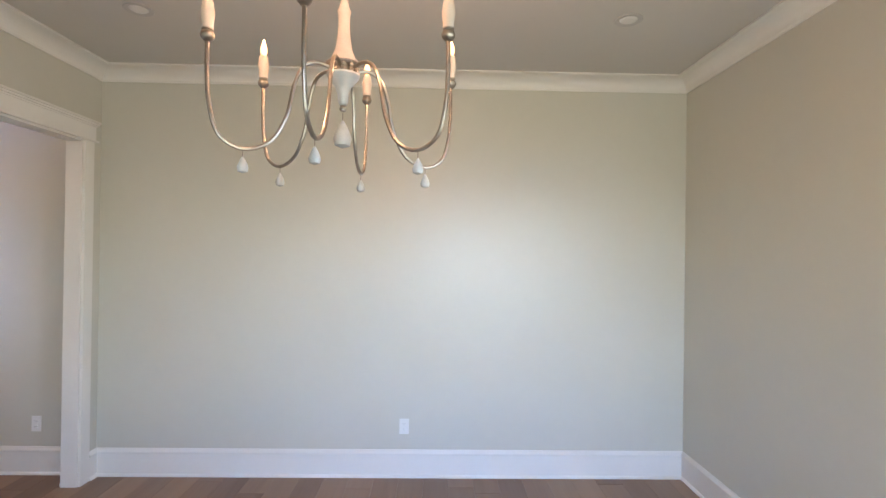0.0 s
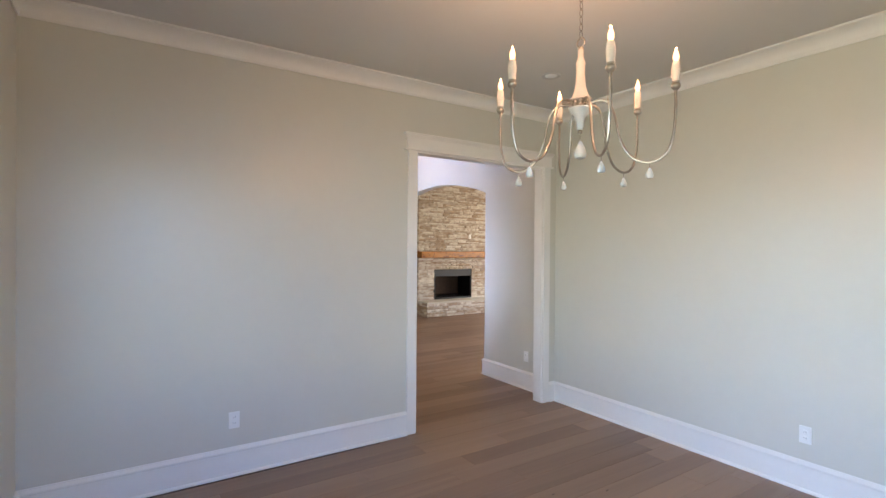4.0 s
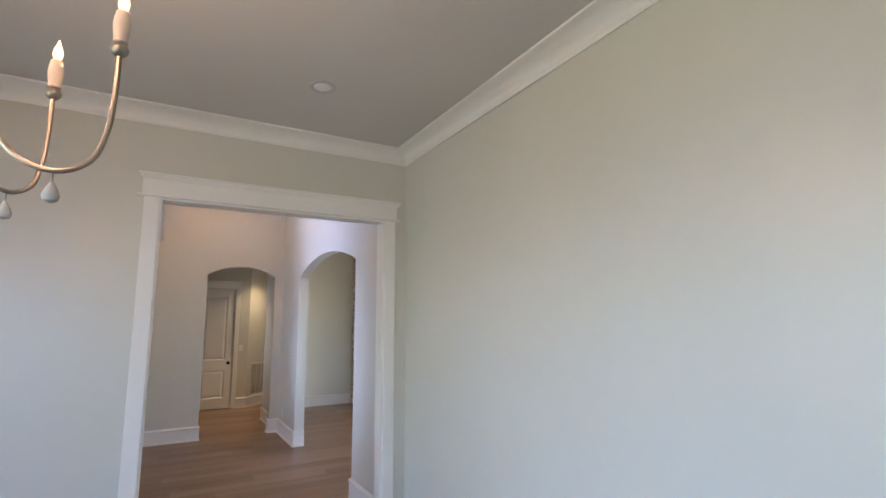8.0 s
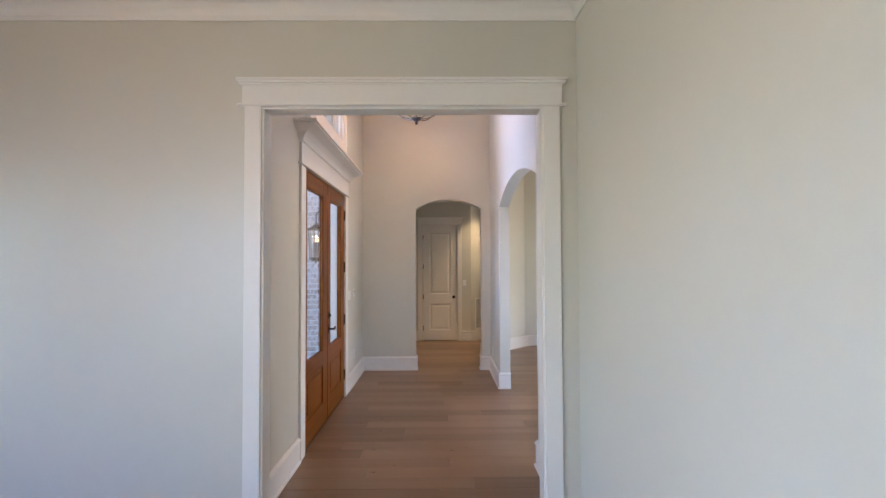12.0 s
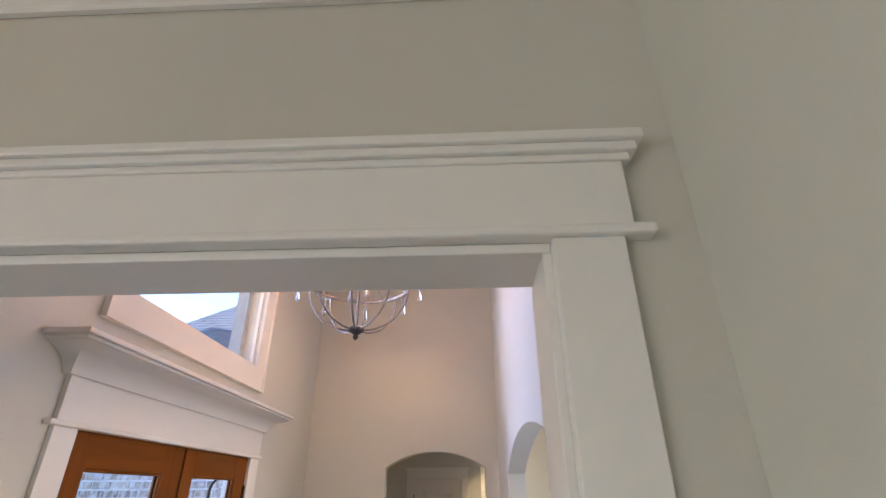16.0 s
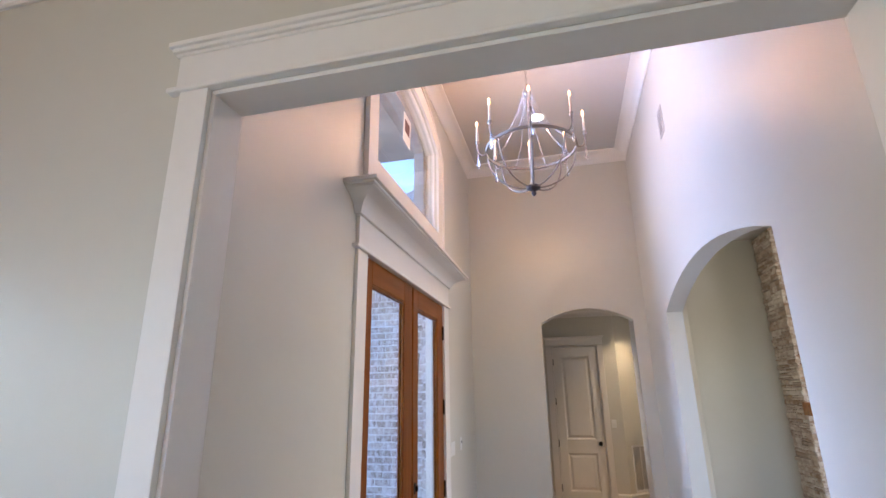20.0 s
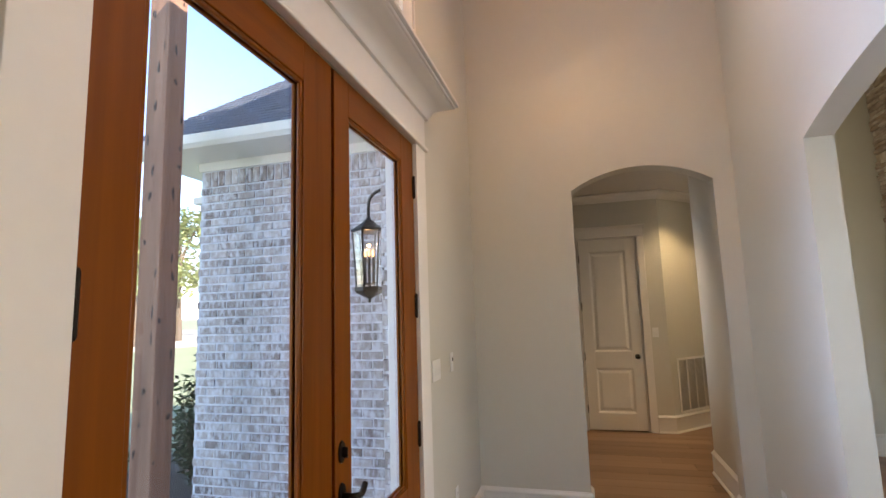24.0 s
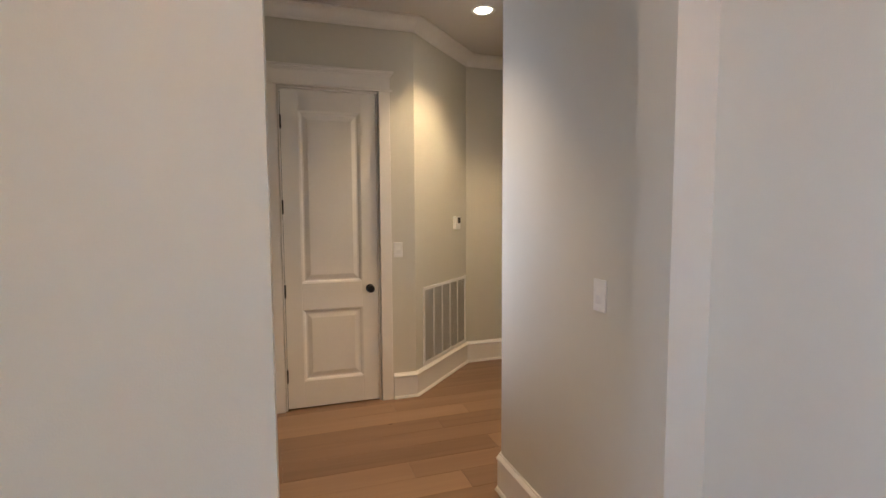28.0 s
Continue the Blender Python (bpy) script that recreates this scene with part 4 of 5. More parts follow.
        part("louvres", bm, PLASTIC, ob)
    ob.matrix_basis = m
    return ob


# the wall's run from its near corner: the grille, then the thermostat
return_grille(on_slant(0.12, 0.218), 0.875, 0.675)
th = thing("thermostat", "small white wall thermostat with a dark display", "thermostat")
part("case", boxes((-0.052, 0.052, -0.034, -0.001, -0.062, 0.062), bevel=0.006), PLASTIC, th)
part("display", boxes((-0.012, 0.044, -0.0355, -0.0335, -0.004, 0.050)), DARKSLOT, th)
th.matrix_basis = on_slant(0.765, 1.425)

dv = thing("wall_vent", "small grey supply register high on the foyer wall", "vent")
VENTGREY = mat("vent_grey_paint", (0.50, 0.485, 0.46), 0.5, vary=0.05)
part("frame", boxes((-0.075, -0.055, -0.008, -0.001, -0.12, 0.12), (0.055, 0.075, -0.008, -0.001, -0.12, 0.12), (-0.055, 0.055, -0.008, -0.001, -0.12, -0.095), (-0.055, 0.055, -0.008, -0.001, 0.098, 0.12), bevel=0.002), VENTGREY, dv)
part("backing", boxes((-0.055, 0.055, -0.003, -0.001, -0.095, 0.098)), DARKSLOT, dv)
for k in range(7):
    part("slat", boxes((-0.055, 0.055, -0.0125, -0.0035, -0.090 + k * 0.028, -0.074 + k * 0.028), bevel=0.002), VENTGREY, dv)
dv.matrix_basis = on_wall(-4.78, FYN, 3.815, 0)


def can_light(x, y, z, lit, energy=0, cone=110):
    ob = thing("recessed_light", "glowing round recessed ceiling light" if lit else "unlit round white recessed ceiling light", "ceiling light", "recessed lights", at=(x, y, z))
    if lit:
        part("trim_ring", lathe([(0.090, -0.0005), (0.092, -0.006), (0.086, -0.010), (0.066, -0.007), (0.064, -0.001)], 28), PLASTIC, ob, smooth=True)
        part("lens", lathe([(0.065, -0.0035), (0.04, -0.0045), (0, -0.005)], 28), LENS, ob)
    else:
        part("trim_ring", lathe([(0.080, -0.0005), (0.081, -0.005), (0.076, -0.008), (0.052, -0.0035), (0.050, -0.001)], 28), CANRING, ob, "trim ring greyed for the shade of a recess", True)
        part("lens", lathe([(0.051, -0.002), (0.047, -0.006), (0.03, -0.010), (0, -0.012)], 28), LENS_OFF, ob, "white domed lamp face", True)
    if lit:
        lamp("recessed_lamp", "SPOT", look((x, y, z - 0.02), (x, y, 0)), energy, (1.0, 0.72, 0.38), 0.05, cone=cone)
    return ob


can_light(-1.09, 3.17, ZD, False)
can_light(1.76, 3.16, ZD, False)
can_light(-5.72, 3.15, ZF, True, 8)
can_light(-8.13, 3.51, ZH, True, 12, 84)
can_light(-9.23, 4.49, ZH, True, 18)

# ---- dining chandelier ----
CX, CY = 0.336, 1.900


def candle(parent, x, y, z, sleeve_h, r, sleeve=SLEEVE):
    if r > 0.012:
        b = z + sleeve_h
        part("candle_cup", lathe([(0, z - 0.017), (0.010, z - 0.015), (0.018, z - 0.006), (0.020, z + 0.002), (0.017, z + 0.011), (0.013, z + 0.014), (0.016, z + 0.017), (0.016, z + 0.020), (0, z + 0.020)], 16, (x, y)), SILVER, parent, "antique silver ball cup", True)
        part("candle_sleeve", lathe([(0, z + 0.0205), (r * 0.84, z + 0.0205), (r * 0.88, z + 0.035), (r * 1.02, z + 0.055), (r * 1.05, z + 0.066), (r * 0.97, z + 0.078), (r * 0.80, b - 0.002), (r * 0.72, b), (0, b)], 14, (x, y)), sleeve, parent, "ivory dripped candle sleeve", True)
        part("bulb", lathe([(0.005, b), (0.0105, b + 0.010), (0.0125, b + 0.022), (0.010, b + 0.036), (0.0045, b + 0.050), (0.002, b + 0.060), (0, b + 0.064)], 12, (x, y)), BULB, parent, "glowing candle bulb", True)
        return
    part("candle_cup", lathe([(0, z - 0.016), (0.012, z - 0.013), (0.017, z), (0.014, z + 0.009), (0.018, z + 0.012), (0.018, z + 0.017), (0, z + 0.017)], 14, (x, y)), SILVER, parent, smooth=True)
    part("candle_sleeve", lathe([(0, z + 0.0175), (r, z + 0.0175), (r * 1.05, z + 0.4 * sleeve_h), (r * 0.93, z + 0.8 * sleeve_h), (r * 0.85, z + sleeve_h), (0, z + sleeve_h)], 14, (x, y)), sleeve, parent, smooth=True)
    b = z + sleeve_h
    part("bulb", lathe([(0.005, b), (0.0105, b + 0.012), (0.012, b + 0.022), (0.008, b + 0.036), (0.003, b + 0.05), (0, b + 0.056)], 12, (x, y)), BULB, parent, "glowing candle bulb", True)


ch = thing("dining_chandelier", "lit six-arm chandelier of whitewashed wood and antique silver arms", "chandelier")
part("body", lathe([(0, 2.598), (0.010, 2.596), (0.013, 2.585), (0.012, 2.560), (0.016, 2.540), (0.022, 2.528), (0.019, 2.515), (0.018, 2.48), (0.021, 2.44), (0.028, 2.40), (0.040, 2.372), (0.055, 2.358), (0.052, 2.354), (0, 2.354)], 28, (CX, CY)), CHALK, ch, "whitewashed turned wood", True)
part("collar", lathe([(0, 2.354), (0.032, 2.354), (0.032, 2.324), (0, 2.324)], 28, (CX, CY)), SILVER, ch)
for k in range(12):
    a = radians(12 + 30 * k)
    part("gallery_spindle", lathe([(0.0045, 2.3535), (0.008, 2.349), (0.0085, 2.343), (0.005, 2.338), (0.0085, 2.332), (0.0085, 2.327), (0.005, 2.3242)], 8, (CX + 0.043 * math.cos(a), CY + 0.043 * math.sin(a))), SILVER, ch, "small turned silver spindle" if not k else "", True)
part("neck_cap", lathe([(0, 2.604), (0.008, 2.603), (0.0135, 2.597), (0.0145, 2.592), (0.013, 2.588), (0, 2.588)], 16, (CX, CY)), SILVER, ch, "antique silver cap", True)
part("lower_cup", lathe([(0, 2.324), (0.052, 2.324), (0.053, 2.318), (0.045, 2.306), (0.026, 2.285), (0.019, 2.262), (0.016, 2.235), (0.012, 2.226), (0, 2.225)], 28, (CX, CY)), mat("grey_limed_wood", (0.45, 0.46, 0.45), 0.7, vary=0.12, scale=14), ch, "grey limed wood cup", True)
part("finial", lathe([(0, 2.2249), (0.009, 2.222), (0.012, 2.214), (0.009, 2.206), (0, 2.203)], 14, (CX, CY)), SILVER, ch, smooth=True)


def bead_drop(parent, x, y, ztop, h, r):
    part("bead_wire", tube([(x, y, ztop + 0.022), (x, y, ztop - 0.004)], 0.0015, 6), SILVER, parent)
    part("bead_drop", lathe([(0, ztop), (r * 0.3, ztop - h * 0.12), (r * 0.75, ztop - h * 0.42), (r, ztop - h * 0.68), (r * 0.82, ztop - h * 0.9), (0, ztop - h)], 14, (x, y)), CLAY, parent, "white clay teardrop bead", True)


bead_drop(ch, CX, CY, 2.178, 0.092, 0.030)
for k in range(6):
    a = radians(27 + 60 * k)
    c, s = math.cos(a), math.sin(a)
    line = [(0.044, 2.340), (0.087, 2.347), (0.128, 2.325), (0.154, 2.26), (0.175, 2.165), (0.222, 2.082), (0.297, 2.052), (0.362, 2.085), (0.388, 2.165), (0.395, 2.26), (0.395, 2.35)]
    part("arm", tube(curve_points([(CX + r * c, CY + r * s, z) for r, z in line], 40), 0.0062, 8), SILVER, ch, smooth=True)
    candle(ch, CX + 0.395 * c, CY + 0.395 * s, 2.362, 0.100, 0.0180)
    bead_drop(ch, CX + 0.297 * c, CY + 0.297 * s, 2.030, 0.050, 0.0165)
bm = tube([(CX + 0.022 * math.cos(t), CY, 2.622 + 0.022 * math.sin(t)) for t in (2 * math.pi * k / 20 for k in range(20))], 0.0035, 8, closed=True)
part("ring", bm, SILVER, ch, smooth=True)


def chain(parent, x, y, z0, z1):
    n = int((z1 - z0) / 0.031)
    step = (z1 - z0) / n
    for k in range(n):
        z = z0 + (k + 0.5) * step
        pts = []
        for j in range(14):
            t = 2 * math.pi * j / 14
            u, v = 0.008 * math.cos(t), (step * 0.62) * math.sin(t)
            pts.append((x + (u if k % 2 else 0), y + (0 if k % 2 else u), z + v))
        part("chain_link", tube(pts, 0.002, 6, closed=True), SILVER, parent)


chain(ch, CX, CY, 2.642, ZD - 0.03)
part("canopy", lathe([(0, ZD - 0.032), (0.012, ZD - 0.030), (0.03, ZD - 0.024), (0.06, ZD - 0.010), (0.064, ZD - 0.0005)], 24, (CX, CY)), SILVER, ch, smooth=True)
for k in range(6):
    a = radians(27 + 60 * k)
    lamp("candle_lamp", "POINT", pose(CX + 0.395 * math.cos(a), CY + 0.395 * math.sin(a), 2.538), 0.95, (1.0, 0.59, 0.33), 0.012)

# ---- foyer chandelier ----
FX, FY = -4.447, 3.112
fc = thing("foyer_chandelier", "large lit orb chandelier of grey iron hoops with crystal drops", "chandelier")
part("finial", lathe([(0, 3.150), (0.010, 3.155), (0.020, 3.172), (0.014, 3.186), (0.030, 3.196), (0.052, 3.210), (0.056, 3.226), (0.034, 3.242), (0, 3.25)], 18, (FX, FY)), mat("dark_iron_finial", (0.10, 0.10, 0.11), 0.4, metal=0.8), fc, "dark iron finial", True)
part("stem", tube([(FX, FY, 3.24), (FX, FY, 4.06)], 0.0095, 10), PEWTER, fc)
part("top_hub", lathe([(0, 4.10), (0.02, 4.09), (0.035, 4.06), (0.03, 4.03), (0.014, 4.01), (0, 4.0)], 18, (FX, FY)), PEWTER, fc, smooth=True)
HOOP_R, HOOP_Z = 0.348, 3.545
bm = bmesh.new()
n = 64
rows = [[bm.verts.new((FX + r * math.cos(t), FY + r * math.sin(t), z)) for t in (2 * math.pi * k / n for k in range(n))] for r, z in ((HOOP_R - 0.006, HOOP_Z - 0.010), (HOOP_R + 0.006, HOOP_Z - 0.010), (HOOP_R + 0.006, HOOP_Z + 0.010), (HOOP_R - 0.006, HOOP_Z + 0.010))]
for a in range(4):
    for k in range(n):
        bm.faces.new((rows[a][k], rows[a][(k + 1) % n], rows[(a + 1) % 4][(k + 1) % n], rows[(a + 1) % 4][k]))
part("hoop", bm, PEWTER, fc)


def crystal_drop(parent, x, y, ztop, h):
    bm = lathe([(0, ztop), (0.006, ztop - 0.010), (0.003, ztop - 0.020), (0.009, ztop - 0.032), (0.004, ztop - 0.045), (0.006, ztop - 0.055), (0.013, ztop - h * 0.82), (0, ztop - h)], 6, (x, y))
    part("crystal_drop", bm, CRYSTAL, parent, "clear faceted crystal drop")


for k in range(8):
    a = radians(4.2 + 45 * k)
    c, s = math.cos(a), math.sin(a)

    def at(r, z):
        return (FX + r * c, FY + r * s, z)

    part("rib", tube(curve_points([at(0.03, 3.215), at(0.13, 3.230), at(0.24, 3.290), at(0.315, 3.40), at(0.345, 3.535)], 20), 0.0062, 8), PEWTER, fc, smooth=True)
    part("candle_arm", tube(curve_points([at(0.348, 3.545), at(0.372, 3.53), at(0.398, 3.54), at(0.415, 3.575), at(0.415, 3.622)], 16), 0.006, 8), PEWTER, fc, smooth=True)
    candle(fc, FX + 0.415 * c, FY + 0.415 * s, 3.638, 0.150, 0.0095)
    crystal_drop(fc, FX + 0.415 * c, FY + 0.415 * s, 3.545, 0.13)
    a2 = a + radians(22.5)
    pts = [(FX + r * math.cos(a2), FY + r * math.sin(a2), z) for r, z in ((0.348, 3.535), (0.29, 3.57), (0.195, 3.67), (0.11, 3.82), (0.035, 4.03))]
    beads = bmesh.new()
    for p in curve_points(pts, 44):
        lathe([(0, p.z - 0.0075), (0.0065, p.z), (0, p.z + 0.0075)], 6, (p.x, p.y), beads)
    part("crystal_strand", beads, CRYSTAL, fc, "string of small clear crystal beads")
chain(fc, FX, FY, 4.10, ZF - 0.03)
part("canopy", lathe([(0, ZF - 0.034), (0.014, ZF - 0.032), (0.05, ZF - 0.016), (0.068, ZF - 0.0005)], 24, (FX, FY)), PEWTER, fc, smooth=True)
for k in range(8):
    a = radians(4.2 + 45 * k)
    lamp("foyer_candle_lamp", "POINT", pose(FX + 0.415 * math.cos(a), FY + 0.415 * math.sin(a), 3.857), 0.85, WARM, 0.012)

# ---- fireplace ----
FB0, FB1, FBZ0, FBZ1 = 6.58, 7.72, 0.372, 1.10
SY0, SY1, HEARTH = 6.12, 8.34, 0.36
fp = thing("fireplace", "floor to ceiling stacked ledge stone fireplace with a raised hearth", "fireplace")
bm = boxes((LXW, SX - 0.03, SY0 + 0.03, FB0, 0, ZL - 0.005), (LXW, SX - 0.03, FB1, SY1 - 0.03, 0, ZL - 0.005), (LXW, SX - 0.03, FB0, FB1, FBZ1, ZL - 0.005), (LXW, SX - 0.03, FB0, FB1, 0, FBZ0 - 0.012), (SX - 0.03, -7.90, SY0 + 0.02, SY1 - 0.02, 0, HEARTH - 0.04))
part("core", bm, GROUT, fp)
part("firebox_back", boxes((LXW + 0.004, LXW + 0.06, FB0, FB1, FBZ0 - 0.01, FBZ1)), REFRACTORY, fp)
part("firebox_floor", boxes((LXW + 0.06, SX - 0.031, FB0, FB1, FBZ0 - 0.0118, FBZ0 + 0.01)), SOOT, fp)
part("firebox_frame", boxes((SX - 0.05, SX + 0.005, FB0, FB0 + 0.03, FBZ0, FBZ1), (SX - 0.05, SX + 0.005, FB1 - 0.03, FB1, FBZ0, FBZ1), (SX - 0.05, SX + 0.005, FB0 + 0.03, FB1 - 0.03, FBZ1 - 0.17, FBZ1), (SX - 0.05, SX + 0.005, FB0 + 0.03, FB1 - 0.03, FBZ0, FBZ0 + 0.03), bevel=0.003), mat("black_enamel", (0.012, 0.012, 0.013), 0.58, vary=0.1, scale=10), fp, "black metal firebox surround")
part("liner", boxes((LXW + 0.06, SX - 0.05, FB0 + 0.001, FB0 + 0.02, FBZ0, FBZ1), (LXW + 0.06, SX - 0.05, FB1 - 0.02, FB1 - 0.001, FBZ0, FBZ1), (LXW + 0.06, SX - 0.05, FB0 + 0.02, FB1 - 0.02, FBZ1 - 0.02, FBZ1 - 0.001)), SOOT, fp)
grate = bmesh.new()
for k in range(7):
    y = 6.85 + 0.1 * k
    tube([(-8.42, y, FBZ0 + 0.09), (-8.46, y, FBZ0 + 0.075), (-8.75, y, FBZ0 + 0.075)], 0.008, 6, grate)
tube([(-8.5, 6.8, FBZ0 + 0.06), (-8.5, 7.5, FBZ0 + 0.06)], 0.008, 6, grate)
for y in (6.85, 7.45):
    tube([(-8.5, y, FBZ0 + 0.01), (-8.5, y, FBZ0 + 0.07)], 0.008, 6, grate)
part("grate", grate, SOOT, fp)
RS = random.Random(5)


def ledge_course(lo, hi, z0, z1, skip=None):
    """Splits one course into stones of uneven length and, here and there, two thin ones; yields (u0, u1, z0, z1)."""
    u = lo
    while u < hi - 0.02:
        ln = RS.choice((RS.uniform(0.09, 0.18), RS.uniform(0.16, 0.42), RS.uniform(0.25, 0.52)))
        v = hi if hi - u - ln < 0.09 else u + ln
        if skip and u < skip[1] and v > skip[0] and z0 < skip[3] - 0.01 and z1 > skip[2] + 0.01:
            if u < skip[0] - 0.04:
                v = skip[0]
            elif u >= skip[0] - 0.04 and v > skip[1] + 0.05 and u > skip[1] - 0.01:
                pass
            else:
                u = skip[1]
                continue
        if z1 - z0 > 0.050 and RS.random() < 0.35:
            zm = z0 + (z1 - z0) * RS.uniform(0.4, 0.6)
            yield u, v, z0, zm
            yield u, v, zm, z1
        else:
            yield u, v, z0, z1
        u = v


def rough_block(bm, face, normal, u0, u1, z0, z1, depth, gap=0.0026):
    """One ledge stone with a split, uneven face; normal is 'x' (faces +x) or 'y' (faces -y)."""
    u0, u1, z0, z1 = u0 + gap * RS.uniform(0.3, 1), u1 - gap * RS.uniform(0.3, 1), z0 + gap * RS.uniform(0.3, 1), z1 - gap * RS.uniform(0.3, 1)
    out = RS.uniform(-0.008, 0.016)
    c = min(0.008, (z1 - z0) * 0.2)
    jit = lambda: RS.uniform(-0.004, 0.004)  # noqa: E731
    back = [(u0, z0, -depth), (u1, z0, -depth), (u1, z1, -depth), (u0, z1, -depth)]
    mid = [(u0 + jit(), z0 + jit(), out - 0.010), (u1 + jit(), z0 + jit(), out - 0.010), (u1 + jit(), z1 + jit(), out - 0.010), (u0 + jit(), z1 + jit(), out - 0.010)]
    fr_ = [(u0 + c, z0 + c, out + jit()), (u1 - c, z0 + c, out + jit()), (u1 - c, z1 - c, out + jit()), (u0 + c, z1 - c, out + jit())]
    m_ = ((u0 + u1) / 2 + jit() * 5, (z0 + z1) / 2 + jit(), out + RS.uniform(0, 0.012))

    def put(p):
        return bm.verts.new((face + p[2], p[0], p[1]) if normal == "x" else (p[0], face - p[2], p[1]))

    rings = [[put(p) for p in r] for r in (back, mid, fr_)]
    top = put(m_)
    fl = []
    for a, b in zip(rings, rings[1:]):
        for k in range(4):
            fl.append(bm.faces.new((a[k], a[(k + 1) % 4], b[(k + 1) % 4], b[k])))
    for k in range(4):
        fl.append(bm.faces.new((rings[2][k], rings[2][(k + 1) % 4], top)))
    if normal == "y":
        for f_ in fl:
            f_.normal_flip()
    return bm


single, rest = [], bmesh.new()
part("hearth", boxes((-8.33, -7.86, SY0 - 0.01, SY1 + 0.01, HEARTH - 0.04, HEARTH), bevel=0.008), stone_mat("hearth_slab", [(0.40, 0.35, 0.28), (0.55, 0.50, 0.41), (0.60, 0.56, 0.47)], 5), fp, "pale stone hearth top")
z = 0.0
while z < ZL - 0.06:
    h = RS.choice((0.030, 0.036, 0.044, 0.052, 0.062, 0.078))
    h = min(h, ZL - 0.005 - z)
    for s in ledge_course(SY0, SY1, z, z + h, (FB0, FB1, FBZ0 - 0.02, FBZ1)):
        near = HEARTH < s[2] < 2.3 and len(single) < 280
        if s[3] > HEARTH:
            if near:
                bm = rough_block(bmesh.new(), SX, "x", *s, 0.03)
                single.append(part("stone", bm, STONE, fp))
            else:
                rough_block(rest, SX, "x", *s, 0.03)
    for s in ledge_course(LXW + 0.005, SX + 0.005, z, z + h):
        rough_block(rest, SY0, "y", *s, 0.03)
    z += h
z = 0.0
while z < HEARTH - 0.05:
    h = min(RS.choice((0.05, 0.065, 0.08)), HEARTH - 0.04 - z)
    if HEARTH - 0.04 - z - h < 0.03:
        h = HEARTH - 0.04 - z
    for s in ledge_course(SY0, SY1, z, z + h):
        rough_block(rest, -7.885, "x", *s, 0.02)
    for s in ledge_course(SX, -7.88, z, z + h):
        rough_block(rest, SY0 - 0.002, "y", *s, 0.025)
    z += h
tagged(part("stone_rest", rest, STONE_FAR, fp), "more stacked ledge stones", kind="stuff")
mt = thing("mantel_shelf", "thick knotty pine mantel beam on the stone fireplace", "mantel")
bm = boxes((SX - 0.02, -8.10, 6.085, 8.37, 1.400, 1.558), bevel=0.012)
for v in bm.verts:
    # waney lower and upper edges
    if v.co.x > -8.2:
        v.co.z += 0.004 * math.sin(9 * v.co.y) + 0.003 * math.sin(23 * v.co.y)
part("beam", bm, MANTELWOOD, mt)
RM = random.Random(8)
MKNOT = mat("pine_knot", (0.105, 0.030, 0.008), 0.45, vary=0.35, scale=26, bump=0.3, bump_scale=50)
for k, (y, z, ry, rz) in enumerate(((6.16, 1.440, 0.030, 0.014), (6.44, 1.505, 0.020, 0.010), (6.79, 1.425, 0.085, 0.020), (7.03, 1.500, 0.022, 0.012), (7.25, 1.447, 0.075, 0.019), (7.62, 1.515, 0.028, 0.013), (7.78, 1.430, 0.095, 0.017), (8.12, 1.480, 0.030, 0.016))):
    bm = lathe([(0.0, 0.0022), (0.5, 0.0020), (0.85, 0.0010), (1.0, -0.0006)], 18)
    ph = RM.uniform(0, 6)
    for v in bm.verts:
        a = math.atan2(v.co.y, v.co.x)
        g = 1 + 0.20 * math.sin(2 * a + ph) + 0.13 * math.sin(5 * a + 2 * ph)
        v.co.x, v.co.y = v.co.x * ry * g, v.co.y * rz * g
    bm.transform(pose(-8.0998, y, z, 90, 0, 90))
    part("knot", bm, MKNOT, mt, "dark brown knot" if not k else "")

# ---- built-in shelves beside the fireplace ----
bs = thing("built_in_bookcase", "white built-in bookcase with empty open shelves", "bookcase")
BX = -8.62
# back coloured darker than the white shelves to put in their shade
part("back", boxes((LXW + 0.002, LXW + 0.012, SY1, 9.8, 0, 3.0)), mat("bookcase_back_shade", (0.62, 0.58, 0.50), 0.5, vary=0.03), bs, "back toned greige for the shade between shelves")
part("side", boxes((LXW + 0.012, BX, SY1 + 0.001, SY1 + 0.025, 0, 2.86)), TRIM, bs)
part("side", boxes((LXW + 0.012, BX, 9.775, 9.8, 0, 2.86)), TRIM, bs)
part("top_frame", boxes((LXW + 0.012, BX + 0.02, SY1 + 0.001, 9.8, 2.70, 2.86), bevel=0.003), TRIM, bs)
for zz in (0.43, 0.82, 1.22, 1.58, 1.935, 2.29):
    part("shelf", boxes((LXW + 0.012, BX - 0.01, SY1 + 0.025, 9.775, zz - 0.02, zz + 0.02), bevel=0.003), TRIM, bs)
part("base_cabinet", boxes((LXW + 0.012, BX, SY1 + 0.025, 9.775, 0, 0.10)), TRIM, bs)

# ---- outside ----
WX, WY0, WY1, WZ0, WZ1 = -6.78, -0.59, EXT, -0.12, 3.03
wing = thing("house_wing", "whitewashed brick wing of the house with a hipped shingle roof", "house")
part("wall", boxes((WX - 3.2, WX - 0.012, WY0 + 0.012, WY1 + 0.14, WZ0, 3.16)), MORTAR, wing, "white mortar wall behind the bricks")
